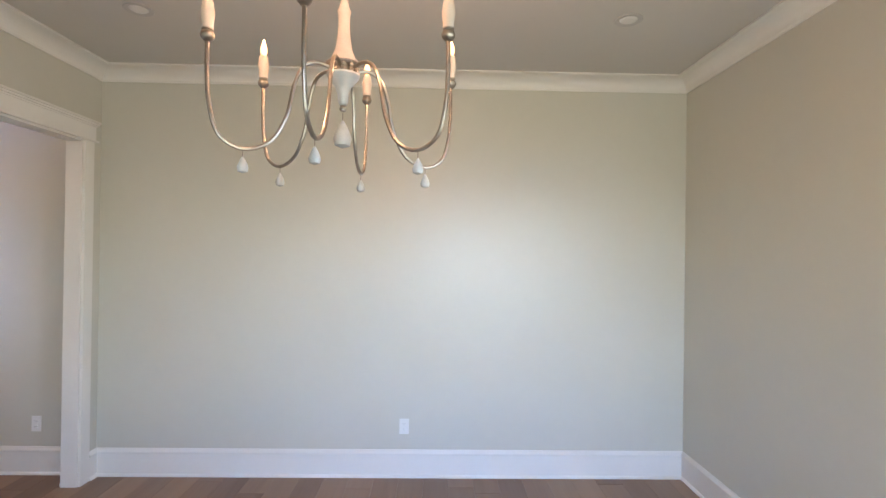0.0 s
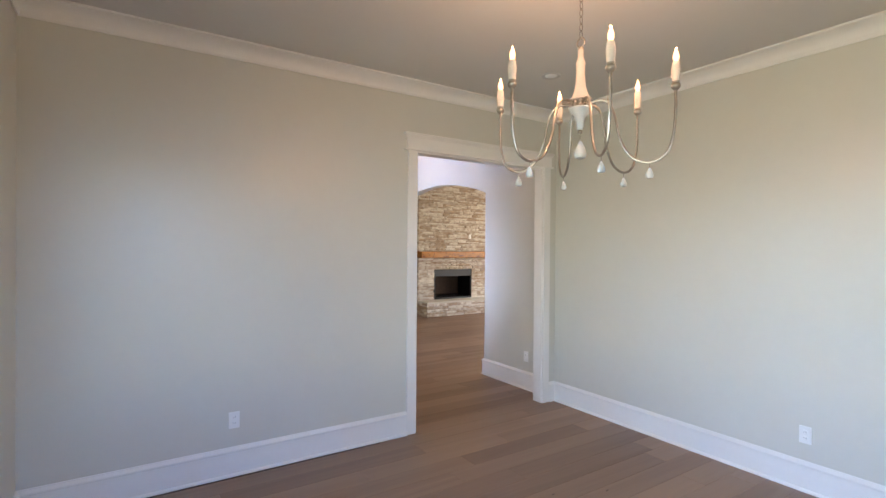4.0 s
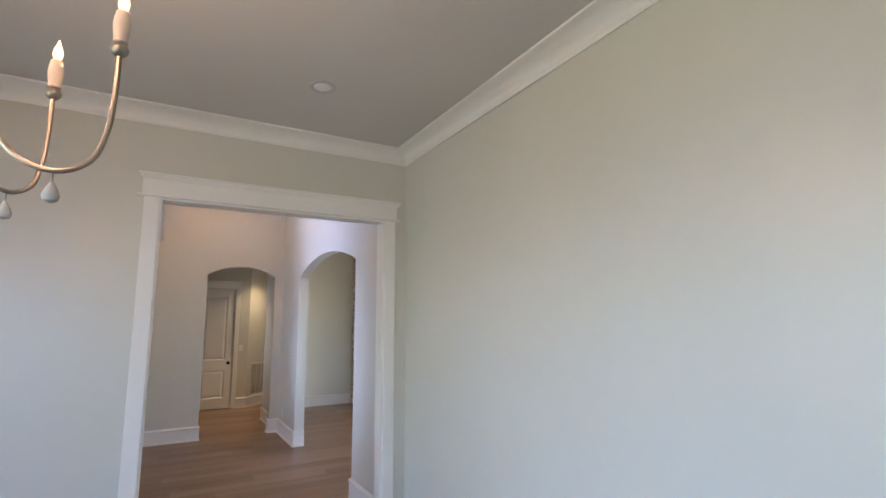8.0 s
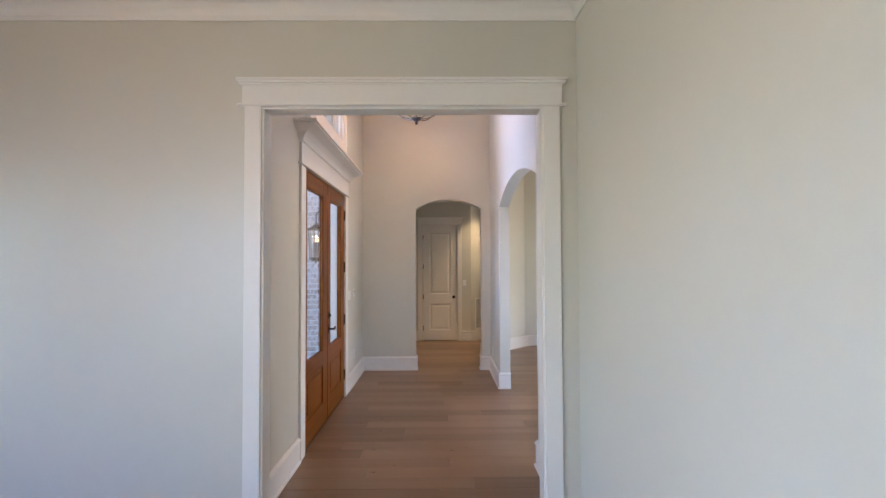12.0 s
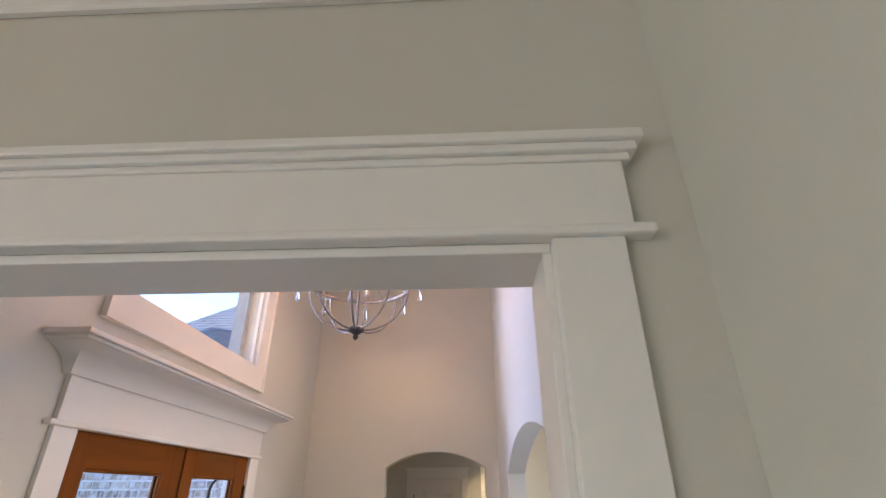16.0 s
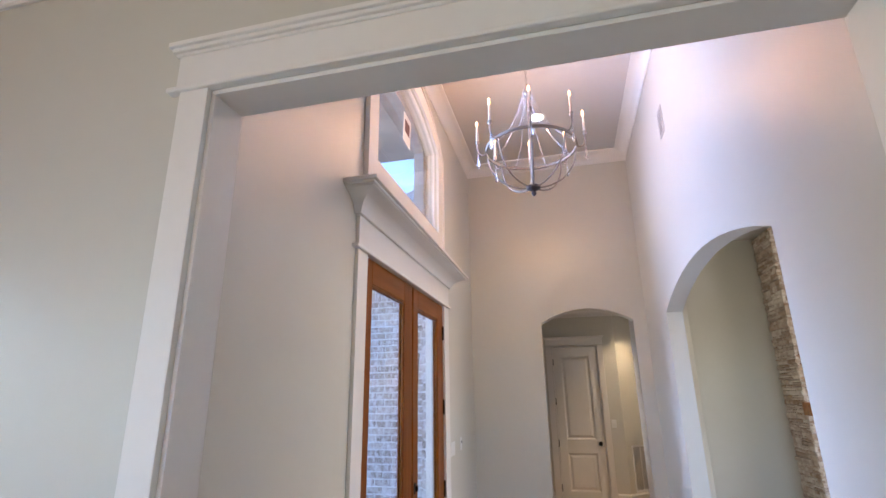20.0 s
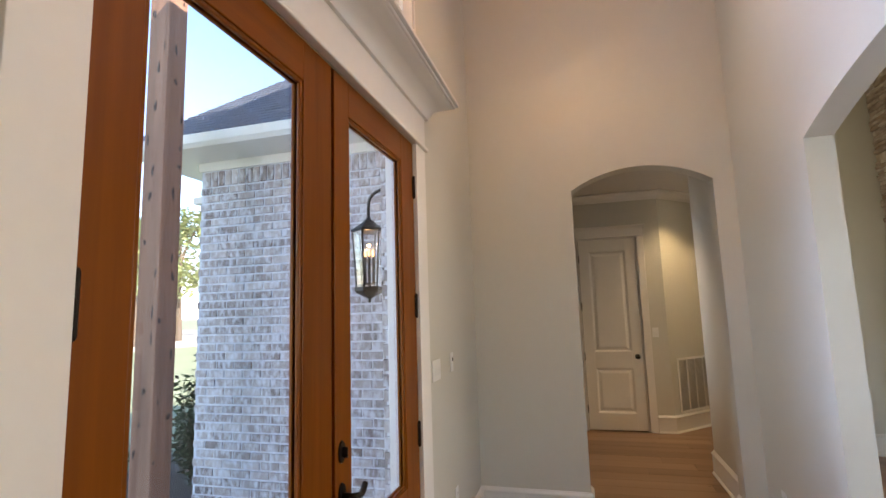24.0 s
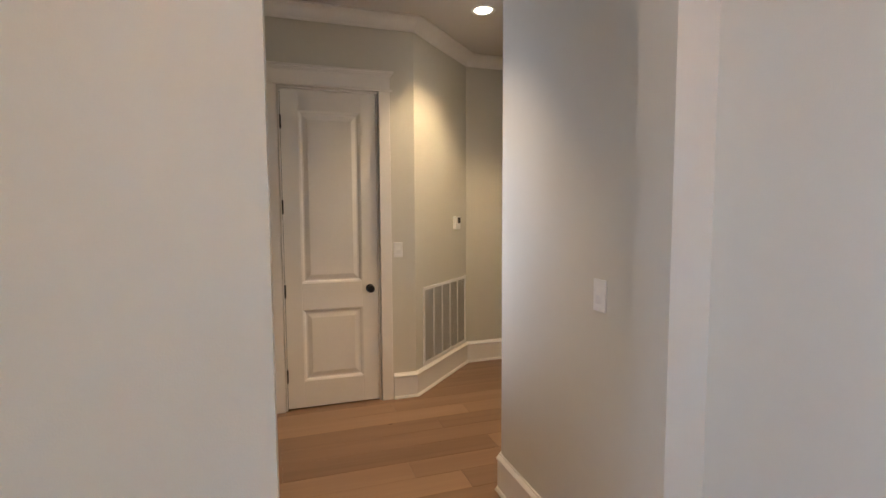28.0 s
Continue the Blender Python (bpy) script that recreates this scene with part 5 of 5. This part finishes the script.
part("front_wall", boxes((WX - 0.012, FD0 - 0.055, EXT + 0.012, EXT + 0.1, WZ0, 4.7), (FD1 + 0.055, FXE, EXT + 0.012, EXT + 0.1, WZ0, 4.7), (FD0 - 0.055, FD1 + 0.055, EXT + 0.012, EXT + 0.1, FDZ + 0.07, TWB)), MORTAR, wing, "white mortar front wall")
BC, BL, BH, JT = 0.0805, 0.200, 0.0620, 0.014


def brick_mesh(length, height, depth=0.012):
    """One brick face with worn arrises; local x is its length, it faces -y."""
    bm = bmesh.new()
    a, c = length / 2, height / 2
    e = 0.004
    r0 = [bm.verts.new(p) for p in ((-a, 0, -c), (a, 0, -c), (a, 0, c), (-a, 0, c))]
    r1 = [bm.verts.new(p) for p in ((-a, -depth + e, -c), (a, -depth + e, -c), (a, -depth + e, c), (-a, -depth + e, c))]
    r2 = [bm.verts.new(p) for p in ((-a + e, -depth, -c + e), (a - e, -depth, -c + e), (a - e, -depth, c - e), (-a + e, -depth, c - e))]
    for p, q in ((r0, r1), (r1, r2)):
        for k in range(4):
            bm.faces.new((p[k], p[(k + 1) % 4], q[(k + 1) % 4], q[k]))
    bm.faces.new(r2)
    return bm


def brick_data(name, length, height):
    me = bpy.data.meshes.new(name)
    bm = brick_mesh(length, height)
    bm.to_mesh(me)
    bm.free()
    me.materials.append(BRICK)
    return me


FULL, HALF, SOLDIER = brick_data("brick", BL - JT, BH), brick_data("half_brick", BL / 2 - JT, BH), brick_data("soldier_brick", BC - JT, 0.148)
RB = random.Random(8)
more_bricks = bmesh.new()
count = 0


def lay(me, length, height, m, single_ok):
    """One brick at pose m: its own object while near enough, else joined to the rest."""
    global count
    wob = pose(0, RB.uniform(-0.0025, 0.0015), RB.uniform(-0.0015, 0.0015), 0, RB.uniform(-0.35, 0.35), RB.uniform(-0.5, 0.5))
    if single_ok and count < 300:
        ob = new("brick", me)
        ob.parent = wing
        ob.matrix_basis = m @ wob
        count += 1
    else:
        bm = brick_mesh(length, height)
        bm.transform(m @ wob)
        tmp = bpy.data.meshes.new("tmp")
        bm.to_mesh(tmp)
        bm.free()
        more_bricks.from_mesh(tmp)
        bpy.data.meshes.remove(tmp)


# the wing's side wall faces +x; its soldier course is at the top
rows_n = int((WZ1 - 0.163 - WZ0) / BC)
z_first = WZ1 - 0.163 - rows_n * BC
for r in range(rows_n):
    z = z_first + (r + 0.5) * BC
    y = WY1 - (BL / 2 if r % 2 else 0)
    if r % 2:
        lay(HALF, BL / 2 - JT, BH, pose(WX - 0.012, WY1 - BL / 4, z, 0, 0, 90), False)
    while y - BL > WY0 - 0.01:
        lay(FULL, BL - JT, BH, pose(WX - 0.012, y - BL / 2, z, 0, 0, 90), 0.2 < y < 1.75 and z > 0.0)
        y -= BL
    if y - WY0 > 0.06:
        lay(HALF, y - WY0 - JT, BH, pose(WX - 0.012, (y + WY0) / 2, z, 0, 0, 90), False)
y = WY1
while y - BC > WY0 - 0.01:
    lay(SOLDIER, BC - JT, 0.148, pose(WX - 0.012, y - BC / 2, WZ1 - 0.082, 0, 0, 90), False)
    y -= BC
# the front wall beside the door and the return at its opening
for r in range(int((2.62 - WZ0) / BC)):
    z = z_first + (r + 0.5) * BC
    x = FD0 - 0.055 - (0 if r % 2 else BL / 2)
    if not r % 2:
        lay(HALF, BL / 2 - JT, BH, pose(x + BL / 4, EXT + 0.012, z), False)
    while x - BL > WX:
        lay(FULL, BL - JT, BH, pose(x - BL / 2, EXT + 0.012, z), False)
        x -= BL
for r in range(int((2.62 - WZ0) / BC)):
    z = z_first + (r + 0.5) * BC
    lay(HALF, 0.044 if r % 2 else 0.034, BH, pose(FD0 - 0.050, EXT + (0.023 if r % 2 else 0.018), z, 0, 0, 90), False)
tagged(part("brick_rest", more_bricks, BRICK_FAR, wing), "more whitewashed bricks", kind="stuff")
# eaves and hipped roof
ex0, ey0, ez = WX + 0.38, WY0 - 0.40, 3.12
part("frieze_board", boxes((WX - 0.01, WX + 0.012, WY0 - 0.012, WY1, WZ1 + 0.002, 3.12), (WX - 3.2, WX, WY0 - 0.014, WY0 + 0.012, WZ1 + 0.002, 3.12)), EAVE, wing, "cream frieze board")
part("soffit", boxes((WX - 3.6, ex0, ey0, WY1 + 0.0, ez, ez + 0.012)), EAVE, wing, "cream soffit")
gut = [(0, ez), (0.05, ez - 0.005), (0.085, ez + 0.03), (0.095, ez + 0.10), (0.088, ez + 0.10), (0.07, ez + 0.12), (0, ez + 0.12)]
part("gutter", sweep(gut, [(WX - 3.6, ey0), (ex0, ey0), (ex0, WY1)], False), EAVE, wing, "cream gutter")
part("corner_bracket", boxes((WX - 0.16, WX - 0.02, WY0 - 0.10, WY0 + 0.012, 2.72, 2.79), (WX - 0.13, WX - 0.05, WY0 - 0.030, WY0 + 0.012, 2.68, 2.72), (WX - 0.10, WX - 0.08, WY0 - 0.05, WY0 - 0.035, 2.79, 2.82), bevel=0.006), EAVE, wing, "small pale bracket at the corner under the eave")
roof = bmesh.new()
RX0, RX1, RY0, RYB, RISE = WX - 3.6, ex0 + 0.06, ey0 - 0.06, EXT - 0.002, 0.92
run = (RX1 - RX0) / 2
n = 34
for k in range(n):
    a, b = k / n, (k + 1) / n
    za, zb = ez + 0.13 + RISE * run * a, ez + 0.13 + RISE * run * b
    th_ = 0.014
    xa, xb, ya, yb = RX1 - run * a, RX1 - run * b, RY0 + run * a, RY0 + run * b
    ox, oy = RX0 + run * a, RX0 + run * b
    # east slope course, south slope course, west slope course, each cut in tabs
    tabs = 40
    for j in range(tabs):
        s0, s1 = j / tabs, (j + 1) / tabs
        j0, j1 = s0 + (0.5 / tabs if k % 2 else 0), s1 + (0.5 / tabs if k % 2 else 0)
        e0, e1 = ya + (RYB - ya) * min(j0, 1), ya + (RYB - ya) * min(j1, 1) - 0.006
        f0, f1 = yb + (RYB - yb) * min(j0, 1), yb + (RYB - yb) * min(j1, 1) - 0.006
        if e1 > e0:
            d = RB.uniform(0, 0.004)
            q = [(xa, e0, za + th_ + d), (xa, e1, za + th_ + d), (xb, f1, zb + 0.002), (xb, f0, zb + 0.002)]
            lo = [(xa, e0, za - 0.002), (xa, e1, za - 0.002)]
            v = [roof.verts.new(p) for p in q + lo]
            roof.faces.new((v[0], v[3], v[2], v[1])[::-1])
            roof.faces.new((v[0], v[1], v[5], v[4])[::-1])
        w = (xa - ox)
        g0, g1 = ox + w * s0, ox + w * s1 - 0.006
        w2 = xb - oy
        h0, h1 = oy + w2 * s0, oy + w2 * s1
        v = [roof.verts.new(p) for p in ((g0, ya, za + th_), (g1, ya, za + th_), (h1, yb, zb + 0.002), (h0, yb, zb + 0.002), (g0, ya, za), (g1, ya, za))]
        roof.faces.new((v[0], v[1], v[2], v[3]))
        roof.faces.new((v[4], v[5], v[1], v[0]))
tagged(part("roof_shingles", roof, SHINGLE, wing, "slate blue shingles on the hipped roof"), kind="stuff")

# the house above the dining room and over the porch
hb = thing("house", "painted upper walls and roof mass of the house", "house")
part("gable_wall", boxes((FXW - 0.15, XE + 0.3, EXT + 0.1, EXT + 0.16, ZF + 0.07, 5.4), (XW - 0.115, XE + 0.3, YS - 0.34, YS - 0.16, -0.12, 0.68), *[(p, q, YS - 0.34, YS - 0.16, 0.68, 3.4) for p, q in ((XW - 0.115, SWIN[0][0] - 0.01), *[(SWIN[k][1] + 0.01, SWIN[k + 1][0] - 0.01) for k in (0, 1)], (SWIN[2][1] + 0.01, XE + 0.3))], *[(a - 0.01, b + 0.01, YS - 0.34, YS - 0.16, 2.42, 3.4) for a, b in SWIN], (XW - 0.3, XW - 0.118, YS - 0.34, EXT + 0.01, -0.12, 3.4)), MORTAR, hb)
part("porch_ceiling", boxes(*[(FXW + 0.42, FXE + 0.1, 0.86 + 0.3634 * k, 0.86 + 0.3634 * (k + 1) - 0.004, 4.62, 4.645) for k in range(3)], bevel=0.003), SOFFIT, hb, "grey stained porch ceiling boards")
part("ceiling_joist_deck", boxes((FXW + 0.42, FXE + 0.1, 0.86, EXT, 4.646, 4.70)), BARK, hb)
part("porch_beam", boxes((FXW + 0.42, FXE + 0.1, -0.13, 0.03, 4.86, 5.06), (-5.89, -5.71, 0.03, EXT, 4.86, 5.06), bevel=0.01), CEDAR, hb, "rough cedar beam")
part("roof_deck", boxes((LXW - 1.6, XE + 0.6, EXT + 0.2, LYN + 0.5, 4.75, 4.85), (XW - 0.4, XE + 0.6, YS - 0.8, EXT + 0.2, 3.42, 3.55)), SHINGLE, hb)

post = thing("porch_post", "rough knotty cedar porch post", "post", at=(-5.80, -0.05, 0))
part("shaft", boxes((-0.093, 0.093, -0.093, 0.093, -0.10, 4.86), bevel=0.008), CEDAR, post)
RK = random.Random(21)
KNOT = mat("dark_knot", (0.035, 0.018, 0.013), 0.8, vary=0.3, scale=40, bump=0.5)
for k in range(34):
    bm = lathe([(0.0, 0.0025), (0.45, 0.0022), (0.8, 0.0012), (1.0, -0.0005)], 14)
    lobe, rx, rz = RK.uniform(0, 6), RK.uniform(0.008, 0.019), RK.uniform(0.014, 0.046)
    for v in bm.verts:
        a = math.atan2(v.co.y, v.co.x)
        g = 1 + 0.22 * math.sin(2 * a + lobe) + 0.16 * math.sin(3 * a + 2 * lobe)
        v.co.x, v.co.y = v.co.x * rx * g, v.co.y * rz * g
    m = pose(RK.uniform(-0.068, 0.068), 0.0932, 0.25 + 0.27 * (k // 2) + RK.uniform(-0.13, 0.13), -90) if k % 2 else pose(0.0932, RK.uniform(-0.068, 0.068), 0.3 + 0.27 * (k // 2) + RK.uniform(-0.12, 0.12), 90, 0, 90)
    bm.transform(m)
    part("knot", bm, KNOT, post, "dark round knot" if not k else "")
tagged(part("porch_slab", boxes((FXW, FXE + 0.0, -0.30, EXT - 0.001, -0.20, -0.10), bevel=0.01), CONCRETE), "pale concrete porch slab", "porch", kind="structure")

# lantern on the front wall
LX, LY = -5.742, 1.70
ln = thing("porch_lantern", "dark bronze hexagonal wall lantern with lit candles", "lantern")
part("wall_plate", boxes((LX - 0.055, LX + 0.055, EXT - 0.028, EXT - 0.002, 2.22, 2.46), bevel=0.008), BLACKMETAL, ln)
part("arm", tube(curve_points([(LX, EXT - 0.02, 2.37), (LX, EXT - 0.08, 2.385), (LX, LY + 0.08, 2.375), (LX, LY + 0.02, 2.34), (LX, LY, 2.28), (LX, LY, 2.18)], 24), 0.011, 8), BLACKMETAL, ln, smooth=True)
part("roof", lathe([(0, 2.205), (0.014, 2.20), (0.018, 2.188), (0.030, 2.180), (0.050, 2.160), (0.112, 2.118), (0.116, 2.103), (0.108, 2.100), (0, 2.102)], 6, (LX, LY)), BLACKMETAL, ln)
part("base", lathe([(0, 1.641), (0.010, 1.650), (0.012, 1.672), (0.022, 1.676), (0.084, 1.708), (0.094, 1.722), (0.092, 1.742), (0.086, 1.745), (0, 1.745)], 6, (LX, LY)), BLACKMETAL, ln)
for k in range(6):
    a = 2 * math.pi * k / 6
    b = 2 * math.pi * (k + 1) / 6
    lo, hi = Vector((LX + 0.082 * math.cos(a), LY + 0.082 * math.sin(a), 1.744)), Vector((LX + 0.104 * math.cos(a), LY + 0.104 * math.sin(a), 2.102))
    part("corner_bar", tube([lo, hi], 0.006, 6), BLACKMETAL, ln)
    lo2, hi2 = Vector((LX + 0.082 * math.cos(b), LY + 0.082 * math.sin(b), 1.744)), Vector((LX + 0.104 * math.cos(b), LY + 0.104 * math.sin(b), 2.102))
    bm = bmesh.new()
    inn = Vector((math.cos((a + b) / 2), math.sin((a + b) / 2), 0)) * -0.003
    v = [bm.verts.new(p) for p in (lo, lo2, hi2, hi, lo + inn, lo2 + inn, hi2 + inn, hi + inn)]
    for q in ((0, 1, 2, 3), (7, 6, 5, 4), (0, 4, 5, 1), (1, 5, 6, 2), (2, 6, 7, 3), (3, 7, 4, 0)):
        bm.faces.new([v[i] for i in q])
    g = part("glass_pane", bm, GLASS, ln, "clear lantern glass")
    g.visible_shadow = False
for k in range(4):
    a = 2 * math.pi * k / 4 + 0.4
    x, y = LX + 0.026 * math.cos(a), LY + 0.026 * math.sin(a)
    part("candle_tube", tube([(x, y, 1.77), (x, y, 1.94)], 0.009, 8), BLACKMETAL, ln)
    part("bulb", lathe([(0.004, 1.94), (0.0075, 1.952), (0.008, 1.962), (0.004, 1.98), (0, 1.992)], 10, (x, y)), BULB, ln, "glowing candle bulb", True)
part("candle_tray", lathe([(0, 1.772), (0.05, 1.772), (0.054, 1.765), (0.01, 1.757), (0.008, 1.745), (0, 1.745)], 12, (LX, LY)), BLACKMETAL, ln)
lamp("lantern_lamp", "POINT", pose(LX, LY, 2.015), 1.2, WARM, 0.01)

# ---- ground and distance ----
bm = bmesh.new()
v = [bm.verts.new(p) for p in ((-900, -900, -0.26), (900, -900, -0.26), (900, 900, -0.26), (-900, 900, -0.26))]
bm.faces.new(v)
tagged(part("ground", bm, GRASS), "green lawn in front of the house", "lawn", kind="structure")


def patch(name, pts, z, material, label, cat):
    bm = bmesh.new()
    f = bm.faces.new([bm.verts.new((x, y, z)) for x, y in pts])
    ex = bmesh.ops.extrude_face_region(bm, geom=[f])
    bmesh.ops.translate(bm, vec=(0, 0, 0.03), verts=[q for q in ex["geom"] if isinstance(q, bmesh.types.BMVert)])
    bmesh.ops.recalc_face_normals(bm, faces=bm.faces[:])
    return tagged(part(name, bm, material), label, cat, kind="structure")


patch("ground_mulch_bed", [(-7.6 + 1.6 * math.cos(t) - 0.6, -1.0 + 1.5 * math.sin(t)) if math.sin(t) < 0 else (-7.6 + 1.9 * math.cos(t), 0.0 + 0.6 * math.sin(t)) for t in (2 * math.pi * k / 24 for k in range(24))], -0.262, MULCH, "dark mulch bed beside the porch", "mulch bed")
patch("road", [(-70, -14), (-8, -26), (20, -34), (20, -60), (-70, -60)], -0.28, ROAD, "pale sunlit dry ground and street", "road")
for k, (x, y, w) in enumerate(((-38, -40, 12), (-55, -36, 10))):
    fh = thing("far_house", "low brick house across the street", "house", "far houses", at=(x, y, -0.25))
    part("wall", boxes((-w / 2, w / 2, -3, 3, 0, 2.7)), ROOFRED, fh)
    bm = bmesh.new()
    v = [bm.verts.new(p) for p in ((-w / 2 - 0.5, -3.5, 2.7), (w / 2 + 0.5, -3.5, 2.7), (w / 2 + 0.5, 3.5, 2.7), (-w / 2 - 0.5, 3.5, 2.7), (-w / 2 + 3, 0, 4.6), (w / 2 - 3, 0, 4.6))]
    for q in ((0, 1, 5, 4), (2, 3, 4, 5), (1, 2, 5), (3, 0, 4), (3, 2, 1, 0)):
        bm.faces.new([v[i] for i in q])
    part("roof", bm, SHINGLE, fh)
    for dx in (-w / 4, w / 5):
        wn_ = part("window", boxes((dx - 0.9, dx + 0.9, 2.99, 3.05, 0.8, 2.1)), TRIM, fh)
        part("pane", boxes((dx - 0.8, dx + 0.8, 3.05, 3.07, 0.9, 2.0)), DARKSLOT, wn_)
    part("porch_post", boxes((-w / 2 + 0.2, -w / 2 + 0.35, 3.2, 3.35, 0, 2.7)), TRIM, fh)


def leaf_cloud(bm, centre, radii, count, size, rnd):
    """Many small leaf quads in a loose, lumpy cloud."""
    c = Vector(centre)
    for _ in range(count):
        d = Vector((rnd.gauss(0, 1), rnd.gauss(0, 1), rnd.gauss(0, 1)))
        d = d.normalized() * rnd.uniform(0.35, 1.0) ** 0.6
        p = c + Vector((d.x * radii[0], d.y * radii[1], d.z * radii[2]))
        u = Vector((rnd.gauss(0, 1), rnd.gauss(0, 1), rnd.gauss(0, 1))).normalized()
        w = u.orthogonal().normalized()
        s = size * rnd.uniform(0.6, 1.3)
        vs = [bm.verts.new(q) for q in (p - u * s, p + w * s * 0.42, p + u * s, p - w * s * 0.42)]
        bm.faces.new(vs)


def tree(x, y, h, spread, seed):
    rnd = random.Random(seed)
    ob = thing("tree", "leafy green tree beyond the lawn", "tree", "far trees", at=(x, y, -0.26))
    trunk = tube(curve_points([(0, 0, 0), (0.1, 0.05, h * 0.2), (0.05, -0.05, h * 0.45), (0.12, 0.1, h * 0.8)], 12), 0.03 * h, 8, taper=0.008 * h)
    crown = bmesh.new()
    for k in range(11):
        a, z = rnd.uniform(0, 6.28), h * rnd.uniform(0.3, 0.9)
        r = spread * rnd.uniform(0.4, 1.0) * (1.15 - z / h)
        tip = (r * math.cos(a), r * math.sin(a), z + 0.12 * h)
        tube([(0.05, 0, z * 0.8), (tip[0] * 0.5, tip[1] * 0.5, z), tip], 0.009 * h, 5, trunk, taper=0.003 * h)
        leaf_cloud(crown, tip, (spread * 0.42, spread * 0.42, h * 0.11), 170, 0.028 * h, rnd)
    leaf_cloud(crown, (0, 0, h * 0.92), (spread * 0.4, spread * 0.4, h * 0.14), 200, 0.026 * h, rnd)
    part("trunk", trunk, BARK, ob)
    part("crown", crown, LEAF_TREE, ob)


for k, (x, y, h, s) in enumerate(((-30, -27, 9, 4), (-37, -30, 11, 5), (-47, -34, 12, 5), (-25, -30, 8, 3.6), (-33, -40, 12, 5), (-58, -38, 13, 6), (-20, -36, 11, 4.6))):
    tree(x, y, h, s, 30 + k)


def shrub(x, y, h, w, seed, label):
    rnd = random.Random(seed)
    ob = thing("shrub", label, "shrub", "shrubs", at=(x, y, -0.235))
    stems, leaves = bmesh.new(), bmesh.new()
    for k in range(9):
        a, r = rnd.uniform(0, 6.28), w * rnd.uniform(0.1, 0.6)
        tip = (r * math.cos(a), r * math.sin(a), h * rnd.uniform(0.6, 1.0))
        tube([(0, 0, 0), (tip[0] * 0.4, tip[1] * 0.4, tip[2] * 0.5), tip], 0.008, 5, stems, taper=0.003)
        for q in (0.35, 0.55, 0.75, 1.0):
            leaf_cloud(leaves, (tip[0] * q, tip[1] * q, tip[2] * q), (w * 0.3, w * 0.3, h * 0.16), 60, 0.035, rnd)
    part("stems", stems, BARK, ob)
    part("foliage", leaves, LEAF, ob)


shrub(-7.25, -1.0, 1.45, 0.36, 3, "narrow upright evergreen shrub in the mulch bed")
shrub(-6.9, -1.75, 0.55, 0.42, 4, "low rounded green shrub in the mulch bed")
shrub(-7.9, -1.6, 0.6, 0.45, 6, "low rounded green shrub in the mulch bed")

# ---- floor planks ----
RP = random.Random(11)
fl = thing("floor", "wide oak plank floor in warm greyish brown", "floor", kind="structure")
part("subfloor", boxes((-10.45, XW - 0.1, 1.98, LYN, -0.06, -0.012), (XW - 0.1, XE + 0.1, YS - 0.1, YN + 0.2, -0.06, -0.012)), mat("subfloor", (0.08, 0.055, 0.04), 0.9), fl)
PW = 0.190
plank_rest = bmesh.new()
planks = 0


def plank_verts(x0, x1, y0, y1, dz):
    e = 0.0012
    return [(x0, y0, -0.012), (x1, y0, -0.012), (x1, y1, -0.012), (x0, y1, -0.012), (x0, y0, dz - e), (x1, y0, dz - e), (x1, y1, dz - e), (x0, y1, dz - e), (x0 + e, y0 + e, dz), (x1 - e, y0 + e, dz), (x1 - e, y1 - e, dz), (x0 + e, y1 - e, dz)]


PF = [(0, 1, 5, 4), (1, 2, 6, 5), (2, 3, 7, 6), (3, 0, 4, 7), (4, 5, 9, 8), (5, 6, 10, 9), (6, 7, 11, 10), (7, 4, 8, 11), (8, 9, 10, 11)]
x = -10.44
while x < XE + 0.02:
    x1 = x + PW
    y, end = (YS - 0.02, YN + 0.1) if x > XW - 0.06 else (2.0, LYN)
    y -= RP.uniform(0, 1.6)
    while y < end:
        y1 = y + RP.uniform(1.1, 2.1)
        y0c, y1c = max(y, YS - 0.02 if x > XW - 0.06 else 2.0), min(y1, end)
        if y1c - y0c > 0.05:
            vs = plank_verts(x + 0.0005, x1 - 0.0005, y0c + 0.0005, y1c - 0.0005, RP.uniform(-0.0006, 0.0))
            if y0c < 5.6 and planks < 300:
                me = bpy.data.meshes.new("plank")
                me.from_pydata(vs, [], PF)
                me.materials.append(OAK)
                ob = new("plank", me)
                ob.parent = fl
                planks += 1
            else:
                row = [plank_rest.verts.new(p) for p in vs]
                for q in PF:
                    plank_rest.faces.new([row[i] for i in q])
        y = y1
    x = x1
# small dark knots in the boards, long with the grain
OKNOT = mat("oak_knot", (0.075, 0.040, 0.022), 0.45, vary=0.3, scale=60)
for k in range(46):
    bm = lathe([(0.0, 0.0003), (0.7, 0.0003), (1.0, -0.0008)], 12)
    rx, ry, ph = RP.uniform(0.005, 0.011), RP.uniform(0.010, 0.030), RP.uniform(0, 6)
    for v in bm.verts:
        a = math.atan2(v.co.y, v.co.x)
        g = 1 + 0.2 * math.sin(2 * a + ph) + 0.15 * math.sin(3 * a + 2 * ph)
        v.co.x, v.co.y = v.co.x * rx * g, v.co.y * ry * g
    y = RP.uniform(2.4, 6.4)
    bm.transform(pose(RP.uniform(-9.2, -3.0) if y > 4.4 or k % 2 else RP.uniform(-6.6, 2.2), y if y < 4.1 or k % 2 else y - 1.9, 0))
    part("knot", bm, OKNOT, fl, "small dark knot" if not k else "")
tagged(part("plank_rest", plank_rest, OAK, fl), "more oak planks", kind="stuff")
